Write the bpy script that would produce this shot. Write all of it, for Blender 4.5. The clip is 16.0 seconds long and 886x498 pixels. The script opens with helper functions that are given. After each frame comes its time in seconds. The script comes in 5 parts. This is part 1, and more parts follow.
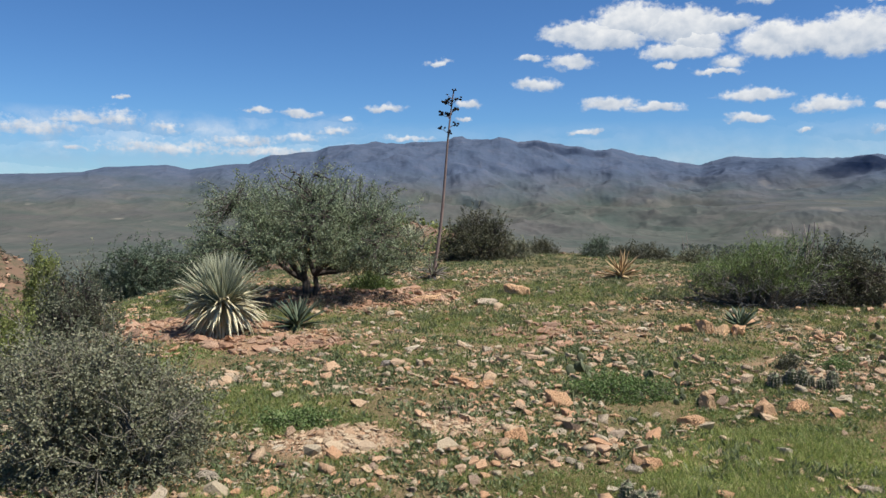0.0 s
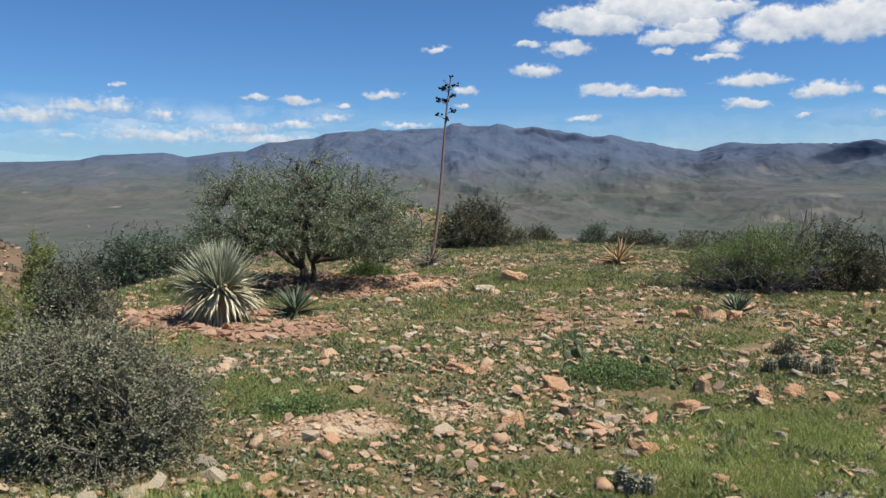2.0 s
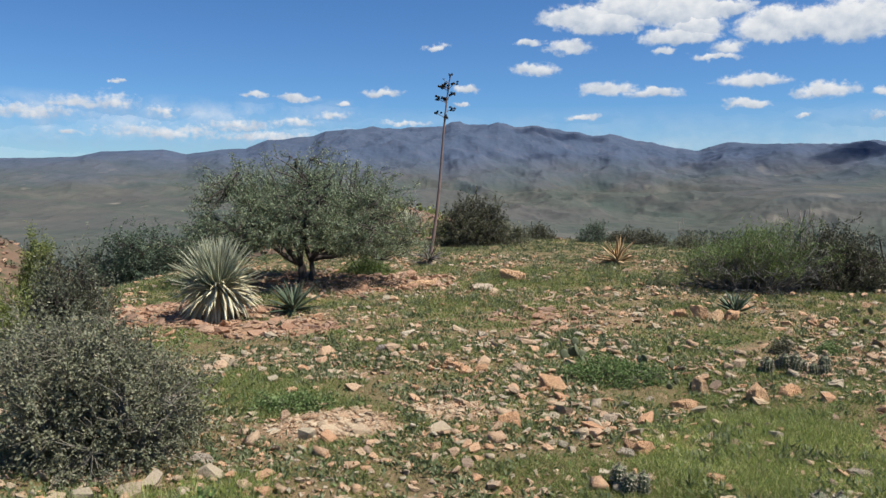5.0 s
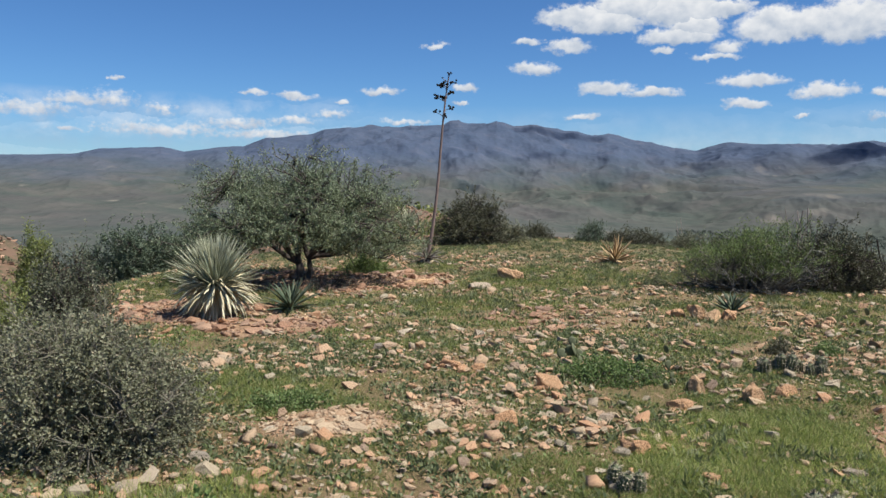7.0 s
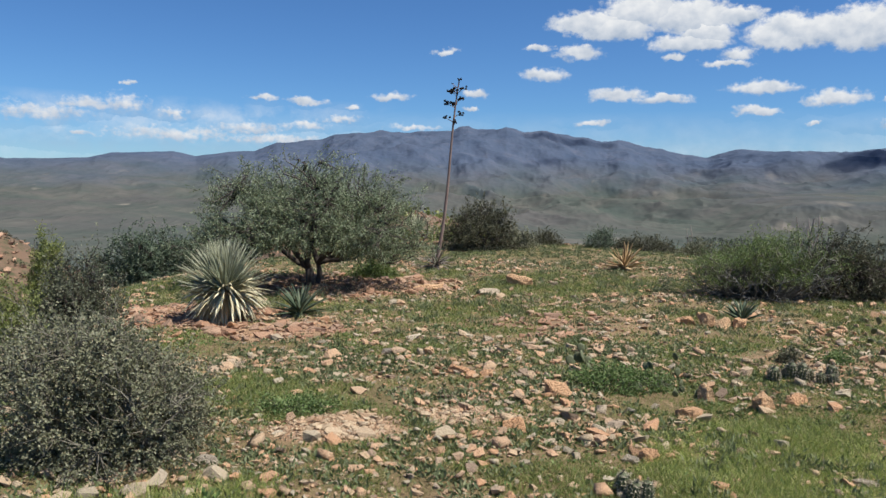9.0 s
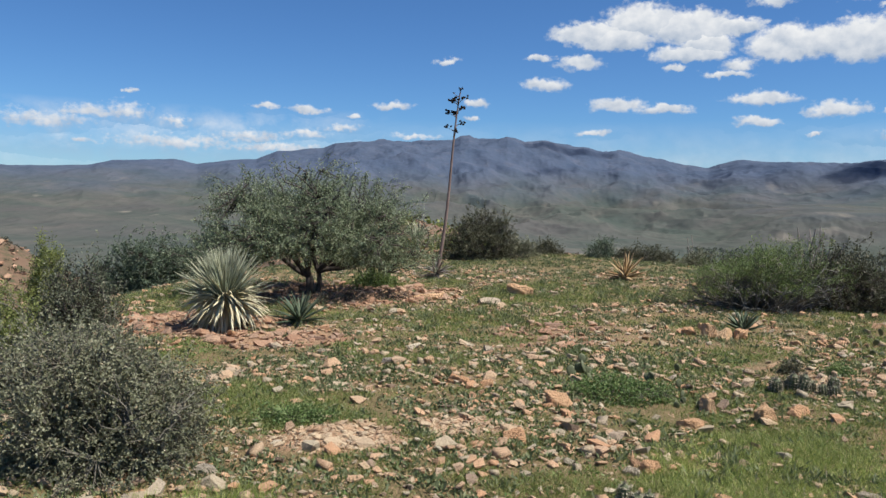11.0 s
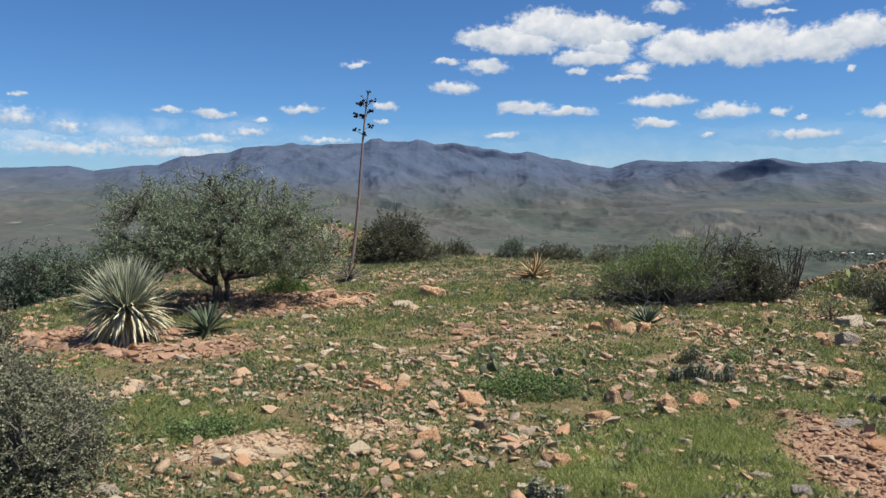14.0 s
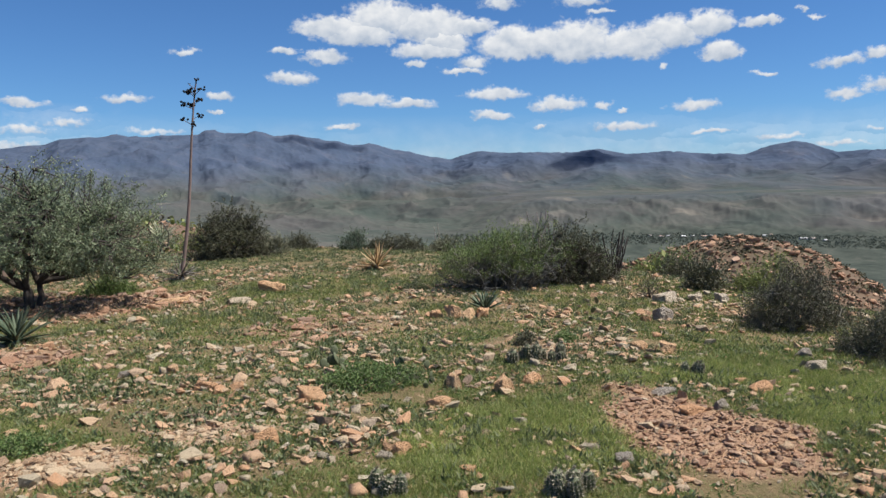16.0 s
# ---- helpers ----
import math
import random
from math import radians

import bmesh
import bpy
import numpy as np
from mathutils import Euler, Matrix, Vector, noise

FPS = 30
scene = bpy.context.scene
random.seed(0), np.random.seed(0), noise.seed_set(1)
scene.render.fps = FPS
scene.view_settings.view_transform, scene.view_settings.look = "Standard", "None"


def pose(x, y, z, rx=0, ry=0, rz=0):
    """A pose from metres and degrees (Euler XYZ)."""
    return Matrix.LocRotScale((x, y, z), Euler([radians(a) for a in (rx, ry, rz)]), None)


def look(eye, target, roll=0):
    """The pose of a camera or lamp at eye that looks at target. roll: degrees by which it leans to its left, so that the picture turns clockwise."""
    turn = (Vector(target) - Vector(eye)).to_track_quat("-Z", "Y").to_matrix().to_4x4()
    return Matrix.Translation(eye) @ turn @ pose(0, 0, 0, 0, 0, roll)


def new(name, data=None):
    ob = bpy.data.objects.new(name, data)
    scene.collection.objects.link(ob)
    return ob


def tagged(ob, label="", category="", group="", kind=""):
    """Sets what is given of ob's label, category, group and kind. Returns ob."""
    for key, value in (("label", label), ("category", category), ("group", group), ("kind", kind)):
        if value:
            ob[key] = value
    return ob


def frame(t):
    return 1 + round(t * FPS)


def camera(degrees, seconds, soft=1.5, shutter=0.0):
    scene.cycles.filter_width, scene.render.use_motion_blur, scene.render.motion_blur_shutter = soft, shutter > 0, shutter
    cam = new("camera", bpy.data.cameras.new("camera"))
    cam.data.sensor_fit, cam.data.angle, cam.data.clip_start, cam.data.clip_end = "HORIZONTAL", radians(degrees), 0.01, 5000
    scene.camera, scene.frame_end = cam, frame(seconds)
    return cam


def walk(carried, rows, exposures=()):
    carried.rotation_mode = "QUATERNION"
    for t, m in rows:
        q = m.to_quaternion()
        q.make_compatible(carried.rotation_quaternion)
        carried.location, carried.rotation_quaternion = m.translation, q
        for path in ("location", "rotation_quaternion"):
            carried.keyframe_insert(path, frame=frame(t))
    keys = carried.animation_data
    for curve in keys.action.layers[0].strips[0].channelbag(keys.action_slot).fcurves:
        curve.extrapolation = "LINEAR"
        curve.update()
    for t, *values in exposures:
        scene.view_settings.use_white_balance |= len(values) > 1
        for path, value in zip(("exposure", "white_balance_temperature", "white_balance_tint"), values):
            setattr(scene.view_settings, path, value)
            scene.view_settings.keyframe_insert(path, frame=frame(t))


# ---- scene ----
cam = camera(62.1, 16.0, soft=1.5)
PATH = [
    (0, (0.001, 0.004, 1.598), (0.001, 1.998, 1.444), -0.0),
    (0.5, (0.004, -0.005, 1.599), (0.019, 1.988, 1.424), 0.2),
    (1, (0.008, -0.006, 1.6), (0.006, 1.985, 1.411), -0.1),
    (1.5, (0.01, -0.003, 1.599), (0.013, 1.988, 1.409), -0.1),
    (2, (0.01, 0.001, 1.594), (0.015, 1.992, 1.405), -0.2),
    (2.5, (0.017, 0.002, 1.598), (0.031, 1.993, 1.412), 0.2),
    (3, (0.022, 0.0, 1.596), (0.019, 1.991, 1.409), 0.2),
    (3.5, (0.023, -0.005, 1.597), (0.021, 1.986, 1.414), 0.2),
    (4, (0.022, -0.002, 1.595), (0.025, 1.989, 1.409), -0.1),
    (6.5, (0.022, -0.002, 1.593), (0.037, 1.988, 1.395), 0.5),
    (7, (0.026, -0.005, 1.594), (0.038, 1.986, 1.397), 0.4),
    (7.5, (0.027, -0.009, 1.595), (0.025, 1.981, 1.396), 0.4),
    (8, (0.025, -0.003, 1.592), (0.022, 1.987, 1.398), 0.6),
    (8.5, (0.023, -0.002, 1.594), (0.018, 1.988, 1.403), 0.5),
    (9, (0.027, -0.01, 1.596), (0.014, 1.981, 1.414), 0.7),
    (11.5, (0.023, 0.01, 1.596), (0.009, 2.004, 1.439), 1.0),
    (12, (0.027, 0.013, 1.595), (0.02, 2.006, 1.436), 0.6),
    (12.5, (0.02, 0.014, 1.595), (0.059, 2.008, 1.434), 1.1),
    (13, (0.03, 0.009, 1.593), (0.136, 2.0, 1.433), 0.6),
    (13.5, (0.039, 0.004, 1.597), (0.205, 1.991, 1.449), 0.2),
    (14, (0.046, -0.002, 1.597), (0.267, 1.98, 1.449), -0.0),
    (14.5, (0.059, 0.0, 1.595), (0.359, 1.97, 1.43), -0.3),
    (15, (0.079, 0.017, 1.591), (0.532, 1.958, 1.431), -0.1),
    (15.5, (0.1, 0.031, 1.585), (0.659, 1.945, 1.425), -0.3),
    (16, (0.116, 0.038, 1.581), (0.746, 1.928, 1.408), -0.8),
]
walk(cam, [(t, look(eye, target, roll)) for t, eye, target, roll in PATH], [(0.0, 0.45), (16.0, 0.45)])

# ---------- sun, sky and clouds ----------
SUN_EL, SUN_AZ = 61.0, 112.0          # degrees; azimuth from +Y towards +X
sun_data = bpy.data.lights.new("sun", "SUN")
sun_data.energy, sun_data.angle, sun_data.color = 5.0, radians(0.53), (1.0, 0.965, 0.91)
sun = new("sun", sun_data)
sun.matrix_world = look((0, 0, 60), (-math.sin(radians(SUN_AZ)) * math.cos(radians(SUN_EL)) * 60,
                                     -math.cos(radians(SUN_AZ)) * math.cos(radians(SUN_EL)) * 60,
                                     60 - math.sin(radians(SUN_EL)) * 60))

# azimuth, elevation, half width, half height in degrees
CLOUDS_BIG = [(10.7, 11.63, 3.3, 1.04), (14.0, 12.27, 3.0, 1.57), (17.6, 11.75, 3.3, 1.47), (17.6, 10.12, 2.9, 0.79),
              (20.7, 11.73, 2.1, 0.68), (23.5, 10.20, 2.3, 1.29), (23.9, 10.50, 2.1, 1.46), (28.9, 10.30, 3.0, 1.77),
              (32.8, 10.02, 3.0, 1.43), (35.4, 10.56, 2.4, 1.33), (38.0, 11.03, 1.9, 1.07), (38.9, 9.15, 1.5, 0.77),
              (41.5, 10.99, 1.4, 0.45)]
CLOUDS_BIG += [(18.7, 10.75, 2.2, 1.0), (26.3, 10.35, 2.1, 1.3), (12.2, 11.3, 3.2, 1.1)]
CLOUDS_LOW = [(9.7, 9.64, 1.9, 0.65), (6.7, 10.04, 1.1, 0.37), (7.2, 8.01, 1.9, 0.67), (-0.4, 9.78, 1.0, 0.37),
              (16.6, 9.10, 0.9, 0.36), (20.9, 9.15, 1.3, 0.58), (20.2, 8.56, 2.0, 0.31), (12.7, 6.52, 2.5, 0.62),
              (15.9, 6.18, 2.1, 0.41), (22.7, 6.79, 2.8, 0.59), (27.2, 5.91, 2.2, 0.68), (22.4, 5.23, 1.7, 0.47),
              (25.8, 4.32, 0.6, 0.27), (10.8, 4.55, 1.5, 0.30), (2.0, 6.68, 1.2, 0.38)]
CLOUDS_FAR = [(1.6, 5.49, 0.6, 0.26), (-4.4, 6.32, 1.7, 0.38), (-7.5, 5.48, 0.8, 0.25), (-10.9, 5.89, 1.8, 0.33),
              (-14.0, 6.07, 1.0, 0.37), (-23.4, 6.57, 0.5, 0.23), (30.6, 5.73, 0.8, 0.37), (32.2, 5.34, 0.4, 0.25),
              (37.3, 5.46, 2.0, 0.52), (32.3, 4.18, 2.5, 0.54), (38.3, 3.64, 1.9, 0.24), (46.7, 7.92, 1.9, 0.48),
              (48.9, 8.28, 1.1, 0.57), (49.0, 6.18, 1.2, 0.66), (47.1, 5.74, 1.5, 0.60), (41.9, 7.47, 0.9, 0.23)]
CLOUDS_TOP = [(34.9, 8.31, 0.4, 0.36), (23.0, 13.33, 1.7, 0.55), (29.1, 13.30, 2.0, 0.62), (30.5, 12.45, 1.0, 0.20),
              (44.1, 11.54, 0.3, 0.26), (45.0, 11.00, 0.6, 0.18)]
CLOUDS_BANK = [(-26.1, 5.01, 2.5, 0.77), (-23.8, 5.10, 2.0, 0.86), (-28.9, 4.36, 3.7, 0.90), (-20.4, 4.66, 1.3, 0.64),
               (-15.1, 3.72, 3.3, 0.62), (-11.0, 4.08, 2.5, 0.51), (-8.4, 4.58, 2.0, 0.42), (-2.8, 4.11, 2.5, 0.30),
               (-20.3, 3.21, 5.8, 0.81), (-26.5, 3.07, 1.4, 0.31), (43.0, 3.14, 2.2, 0.31), (46.5, 2.53, 2.7, 0.34),
               (48.8, 3.41, 0.8, 0.22), (-13.1, 3.00, 5.8, 0.51)]
# the same broken cumulus goes on round the rest of the sky
sky_rng = random.Random(5)
CLOUDS_ROUND = [(sky_rng.uniform(58, 320), sky_rng.uniform(4, 24), sky_rng.uniform(1.5, 5), sky_rng.uniform(0.5, 1.6)) for _ in range(16)]


def cloud_group():
    """One cumulus: flat below, rounded above. Gives its depth (1 in the middle, 0 at the rim) and the height within it."""
    g = bpy.data.node_groups.new("cumulus", "ShaderNodeTree")
    for n in ("Az", "El", "CenterAz", "CenterEl", "HalfWidth", "HalfHeight", "Dense", "Depth", "Rise"):
        g.interface.new_socket(n, in_out="INPUT", socket_type="NodeSocketFloat")
    for n in ("Depth", "Rise"):
        g.interface.new_socket(n, in_out="OUTPUT", socket_type="NodeSocketFloat")
    i, o = g.nodes.new("NodeGroupInput"), g.nodes.new("NodeGroupOutput")

    def m(op, a, b=0.0, c=0.0):
        n = g.nodes.new("ShaderNodeMath")
        n.operation = op
        for k, v in enumerate((a, b, c)):
            if isinstance(v, (int, float)):
                n.inputs[k].default_value = v
            else:
                g.links.new(v, n.inputs[k])
        return n.outputs[0]
    s = i.outputs
    u = m("DIVIDE", m("SUBTRACT", s["Az"], s["CenterAz"]), s["HalfWidth"])
    v = m("DIVIDE", m("SUBTRACT", s["El"], s["CenterEl"]), s["HalfHeight"])
    vv = m("MAXIMUM", v, m("MULTIPLY", v, -1.35))
    d = m("SQRT", m("ADD", m("MULTIPLY", u, u), m("MULTIPLY", vv, vv)))
    depth = m("MULTIPLY", m("SUBTRACT", 1.15, d), s["Dense"])
    more = m("GREATER_THAN", depth, s[7])
    g.links.new(m("MAXIMUM", depth, s[7]), o.inputs[0])
    g.links.new(m("ADD", m("MULTIPLY", v, more), m("MULTIPLY", s[8], m("SUBTRACT", 1.0, more))), o.inputs[1])
    return g


def make_world():
    w = bpy.data.worlds.new("sky")
    scene.world = w
    w.use_nodes = True
    t = w.node_tree
    t.nodes.clear()
    N, L = t.nodes, t.links

    def m(op, a, b=0.0, c=0.0, clamp=False):
        n = N.new("ShaderNodeMath")
        n.operation, n.use_clamp = op, clamp
        for k, v in enumerate((a, b, c)):
            if isinstance(v, (int, float)):
                n.inputs[k].default_value = v
            else:
                L.new(v, n.inputs[k])
        return n.outputs[0]
    sky = N.new("ShaderNodeTexSky")
    sky.sky_type, sky.sun_disc = "NISHITA", False
    sky.sun_elevation, sky.sun_rotation = radians(SUN_EL), radians(SUN_AZ)
    sky.altitude, sky.air_density, sky.dust_density, sky.ozone_density = 1200, 1.0, 0.0, 4.0
    co = N.new("ShaderNodeTexCoord")
    sep = N.new("ShaderNodeSeparateXYZ")
    L.new(co.outputs["Generated"], sep.inputs[0])
    x, y, z = sep.outputs
    deg = 180 / math.pi
    az = m("MULTIPLY", m("ARCTAN2", x, y), deg)
    el = m("MULTIPLY", m("ARCSINE", z), deg)
    comb = N.new("ShaderNodeCombineXYZ")
    L.new(az, comb.inputs[0])
    L.new(m("MULTIPLY", el, 1.25), comb.inputs[1])

    def tex(scale, detail, rough):
        n = N.new("ShaderNodeTexNoise")
        n.inputs["Scale"].default_value, n.inputs["Detail"].default_value, n.inputs["Roughness"].default_value = scale, detail, rough
        L.new(comb.outputs[0], n.inputs["Vector"])
        return n
    puff, fine = tex(0.85, 5, 0.55), tex(1.9, 5, 0.62)
    ps = N.new("ShaderNodeSeparateColor")
    L.new(puff.outputs["Color"], ps.inputs[0])
    azw = m("MULTIPLY_ADD", m("SUBTRACT", ps.outputs[0], 0.5), 2.2, az)
    elw = m("MULTIPLY_ADD", m("SUBTRACT", ps.outputs[1], 0.5), 1.1, el)
    g = cloud_group()
    depth, rise = -1.0, 0.0
    for clouds, dense in ((CLOUDS_BIG, 1.5), (CLOUDS_LOW, 1.0), (CLOUDS_FAR, 0.9), (CLOUDS_TOP, 0.85), (CLOUDS_BANK, 0.62), (CLOUDS_ROUND, 1.0)):
        for a, e, hw, hh in clouds:
            n = N.new("ShaderNodeGroup")
            n.node_tree = g
            L.new(azw, n.inputs[0])
            L.new(elw, n.inputs[1])
            for k, v in enumerate((a if a < 180 else a - 360, e, hw, hh, dense)):
                n.inputs[2 + k].default_value = v
            for k, v in ((7, depth), (8, rise)):
                if isinstance(v, float):
                    n.inputs[k].default_value = v
                else:
                    L.new(v, n.inputs[k])
            depth, rise = n.outputs
    # a thin bank low in the sky beyond the plain
    bank = m("MAXIMUM", m("ABSOLUTE", m("DIVIDE", m("ADD", az, 21.0), 17.0)), m("ABSOLUTE", m("DIVIDE", m("SUBTRACT", el, 3.6), 2.4)))
    streak = tex(0.30, 6, 0.62)
    veil = m("MULTIPLY", m("SUBTRACT", 1.0, bank, clamp=True), 1.8, clamp=True)
    veil = m("MULTIPLY", veil, m("MULTIPLY", m("SUBTRACT", streak.outputs["Fac"], 0.40), 3.4, clamp=True))
    low_band = m("SUBTRACT", 1.0, m("ABSOLUTE", m("DIVIDE", m("SUBTRACT", el, 2.4), 3.0)), clamp=True)
    veil = m("MAXIMUM", veil, m("MULTIPLY", low_band, m("MULTIPLY", m("SUBTRACT", streak.outputs["Fac"], 0.15), 1.35, clamp=True)))
    grain = m("SUBTRACT", fine.outputs["Fac"], 0.5)
    alpha_in = m("MULTIPLY_ADD", grain, 1.15, depth)
    ramp = N.new("ShaderNodeMapRange")
    ramp.interpolation_type = "SMOOTHSTEP"
    ramp.inputs["From Min"].default_value, ramp.inputs["From Max"].default_value = 0.02, 0.72
    L.new(alpha_in, ramp.inputs["Value"])
    # tops face the sun, bases lie in their own shade
    bright = m("ADD", m("MULTIPLY_ADD", rise, 0.55, 0.50), m("MULTIPLY", m("SUBTRACT", ps.outputs[2], 0.5), 1.5), clamp=True)
    white = N.new("ShaderNodeMix")
    white.data_type = "RGBA"
    white.inputs["A"].default_value, white.inputs["B"].default_value = (0.30, 0.36, 0.45, 1), (0.63, 0.64, 0.65, 1)
    L.new(bright, white.inputs["Factor"])
    up = N.new("ShaderNodeMix")
    up.data_type, up.blend_type = "RGBA", "MULTIPLY"
    up.inputs["Factor"].default_value = 1
    up.inputs["B"].default_value = (SKY * 0.63, SKY * 0.97, SKY * 1.32, 1)
    L.new(sky.outputs[0], up.inputs["A"])
    mix = N.new("ShaderNodeMix")
    mix.data_type = "RGBA"
    L.new(m("MAXIMUM", ramp.outputs[0], m("MULTIPLY", veil, 0.55)), mix.inputs["Factor"])
    L.new(up.outputs["Result"], mix.inputs["A"])
    L.new(white.outputs["Result"], mix.inputs["B"])
    bg, out = N.new("ShaderNodeBackground"), N.new("ShaderNodeOutputWorld")
    bg.inputs["Strength"].default_value = 1.0
    L.new(mix.outputs["Result"], bg.inputs["Color"])
    L.new(bg.outputs[0], out.inputs[0])


SKY = 0.06
make_world()


# ---------- materials ----------
class Mat:
    """A small builder for node materials."""

    def __init__(self, name, rough=0.8):
        self.m = bpy.data.materials.new(name)
        self.m.use_nodes = True
        self.N, self.L = self.m.node_tree.nodes, self.m.node_tree.links
        self.b = self.N["Principled BSDF"]
        self.b.inputs["Roughness"].default_value = rough
        self.b.inputs["Specular IOR Level"].default_value = 0.25
        self.co = self.N.new("ShaderNodeTexCoord").outputs["Object"]

    def math(self, op, a, b=0.0, c=0.0, clamp=False):
        n = self.N.new("ShaderNodeMath")
        n.operation, n.use_clamp = op, clamp
        for k, v in enumerate((a, b, c)):
            if isinstance(v, (int, float)):
                n.inputs[k].default_value = v
            else:
                self.L.new(v, n.inputs[k])
        return n.outputs[0]

    def noise(self, scale, detail=4, rough=0.6, stretch=None, shift=0.0):
        n = self.N.new("ShaderNodeTexNoise")
        n.inputs["Scale"].default_value, n.inputs["Detail"].default_value, n.inputs["Roughness"].default_value = scale, detail, rough
        mp = self.N.new("ShaderNodeMapping")
        mp.inputs["Scale"].default_value = stretch or (1, 1, 1)
        mp.inputs["Location"].default_value = (shift, shift * 0.7, shift * 0.3)
        self.L.new(self.co, mp.inputs[0])
        self.L.new(mp.outputs[0], n.inputs["Vector"])
        return n.outputs["Fac"]

    def ramp(self, fac, stops):
        n = self.N.new("ShaderNodeValToRGB")
        e = n.color_ramp.elements
        while len(e) < len(stops):
            e.new(0.5)
        for k, (p, c) in zip(e, stops):
            k.position, k.color = p, (*c, 1)
        if isinstance(fac, (int, float)):
            n.inputs[0].default_value = fac
        else:
            self.L.new(fac, n.inputs[0])
        return n.outputs[0]

    def mix(self, fac, a, b, kind="MIX"):
        n = self.N.new("ShaderNodeMix")
        n.data_type, n.blend_type = "RGBA", kind
        for k, v in (("Factor", fac), ("A", a), ("B", b)):
            if isinstance(v, (int, float)):
                n.inputs[k].default_value = v
            elif isinstance(v, tuple):
                n.inputs[k].default_value = (*v, 1)
            else:
                self.L.new(v, n.inputs[k])
        return n.outputs["Result"]

    def attribute(self, name):
        n = self.N.new("ShaderNodeAttribute")
        n.attribute_name = name
        return n.outputs["Fac"]

    def each(self):
        return self.N.new("ShaderNodeNewGeometry").outputs["Random Per Island"]

    def one(self):
        return self.N.new("ShaderNodeObjectInfo").outputs["Random"]

    def colour(self, c):
        self.L.new(c, self.b.inputs["Base Color"])
        return self

    def bump(self, h, strength=0.4, dist=0.01):
        n = self.N.new("ShaderNodeBump")
        n.inputs["Strength"].default_value, n.inputs["Distance"].default_value = strength, dist
        self.L.new(h, n.inputs["Height"])
        self.L.new(n.outputs[0], self.b.inputs["Normal"])
        return self

    def thin(self, c, share=0.35):
        """Leaves let part of the light through."""
        tr, mx = self.N.new("ShaderNodeBsdfTranslucent"), self.N.new("ShaderNodeMixShader")
        self.L.new(c, tr.inputs[0])
        mx.inputs[0].default_value = share
        out = self.N["Material Output"]
        self.L.new(self.b.outputs[0], mx.inputs[1])
        self.L.new(tr.outputs[0], mx.inputs[2])
        self.L.new(mx.outputs[0], out.inputs[0])
        return self


def leaf_material(name, stops, rough=0.55, share=0.3, patch=1.6, vary=0.55):
    k = Mat(name, rough)
    c = k.ramp(k.each(), stops)
    c = k.mix(k.math("MULTIPLY", k.noise(patch, 2), vary), c, stops[0][1], "MIX")
    return k.colour(c).thin(c, share).m


def bark_material(name, dark, light, scale=30):
    k = Mat(name, 0.9)
    n = k.noise(scale, 5, 0.65, (1, 1, 0.25))
    c = k.mix(k.noise(3, 2), k.ramp(n, [(0.3, dark), (0.7, light)]), dark)
    return k.colour(c).bump(n, 0.5, 0.006).m


def stone_material(name, stops, per_object):
    k = Mat(name, 0.9)
    f = 1.0 if per_object else 5.0
    c = k.ramp(k.one() if per_object else k.each(), stops)
    spots = k.noise(7 * f, 5, 0.7)
    c = k.mix(k.math("MULTIPLY", k.noise(3.2 * f, 4, 0.65), 0.22 if per_object else 0.38), c, (0.30, 0.20, 0.12))
    lichen = k.math("MULTIPLY", k.math("SUBTRACT", spots, 0.53), 5.0, clamp=True)
    c = k.mix(k.math("MULTIPLY", lichen, 0.22 if per_object else 0.4), c, (0.34, 0.31, 0.22))
    pit = k.noise(24 * f, 4, 0.7)
    c = k.mix(k.math("MULTIPLY", k.math("SUBTRACT", 0.48, pit, clamp=True), 2.2, clamp=True), c, (0.14, 0.09, 0.06))
    return k.colour(c).bump(k.math("ADD", pit, k.noise(10 * f, 4)), 0.8, 0.06 / f).m


STONES = [(0.0, (0.47, 0.25, 0.13)), (0.18, (0.54, 0.33, 0.19)), (0.36, (0.47, 0.37, 0.24)), (0.56, (0.36, 0.32, 0.23)),
          (0.72, (0.55, 0.32, 0.185)), (0.84, (0.46, 0.32, 0.20)), (0.93, (0.24, 0.17, 0.12)), (1.0, (0.56, 0.48, 0.35))]
RED_STONES = [(0.0, (0.27, 0.14, 0.085)), (0.35, (0.38, 0.21, 0.125)), (0.7, (0.46, 0.30, 0.20)), (1.0, (0.16, 0.09, 0.065))]
M_STONE = stone_material("weathered_stone", STONES, True)
M_STONE_FIELD = stone_material("weathered_stone_field", STONES, False)
M_RED_FIELD = stone_material("red_rubble", RED_STONES, False)
M_PALE_FIELD = stone_material("pale_rubble", [(0.0, (0.40, 0.255, 0.15)), (0.35, (0.50, 0.355, 0.22)), (0.7, (0.56, 0.44, 0.29)), (1.0, (0.30, 0.20, 0.125))], False)
M_ORANGE = stone_material("orange_stone", [(0.0, (0.74, 0.40, 0.205)), (1.0, (0.78, 0.51, 0.29))], True)
M_GREY = stone_material("grey_stone", [(0.0, (0.36, 0.31, 0.25)), (1.0, (0.43, 0.37, 0.30))], True)
M_PALE = stone_material("pale_stone", [(0.0, (0.60, 0.48, 0.34)), (1.0, (0.54, 0.46, 0.35))], True)


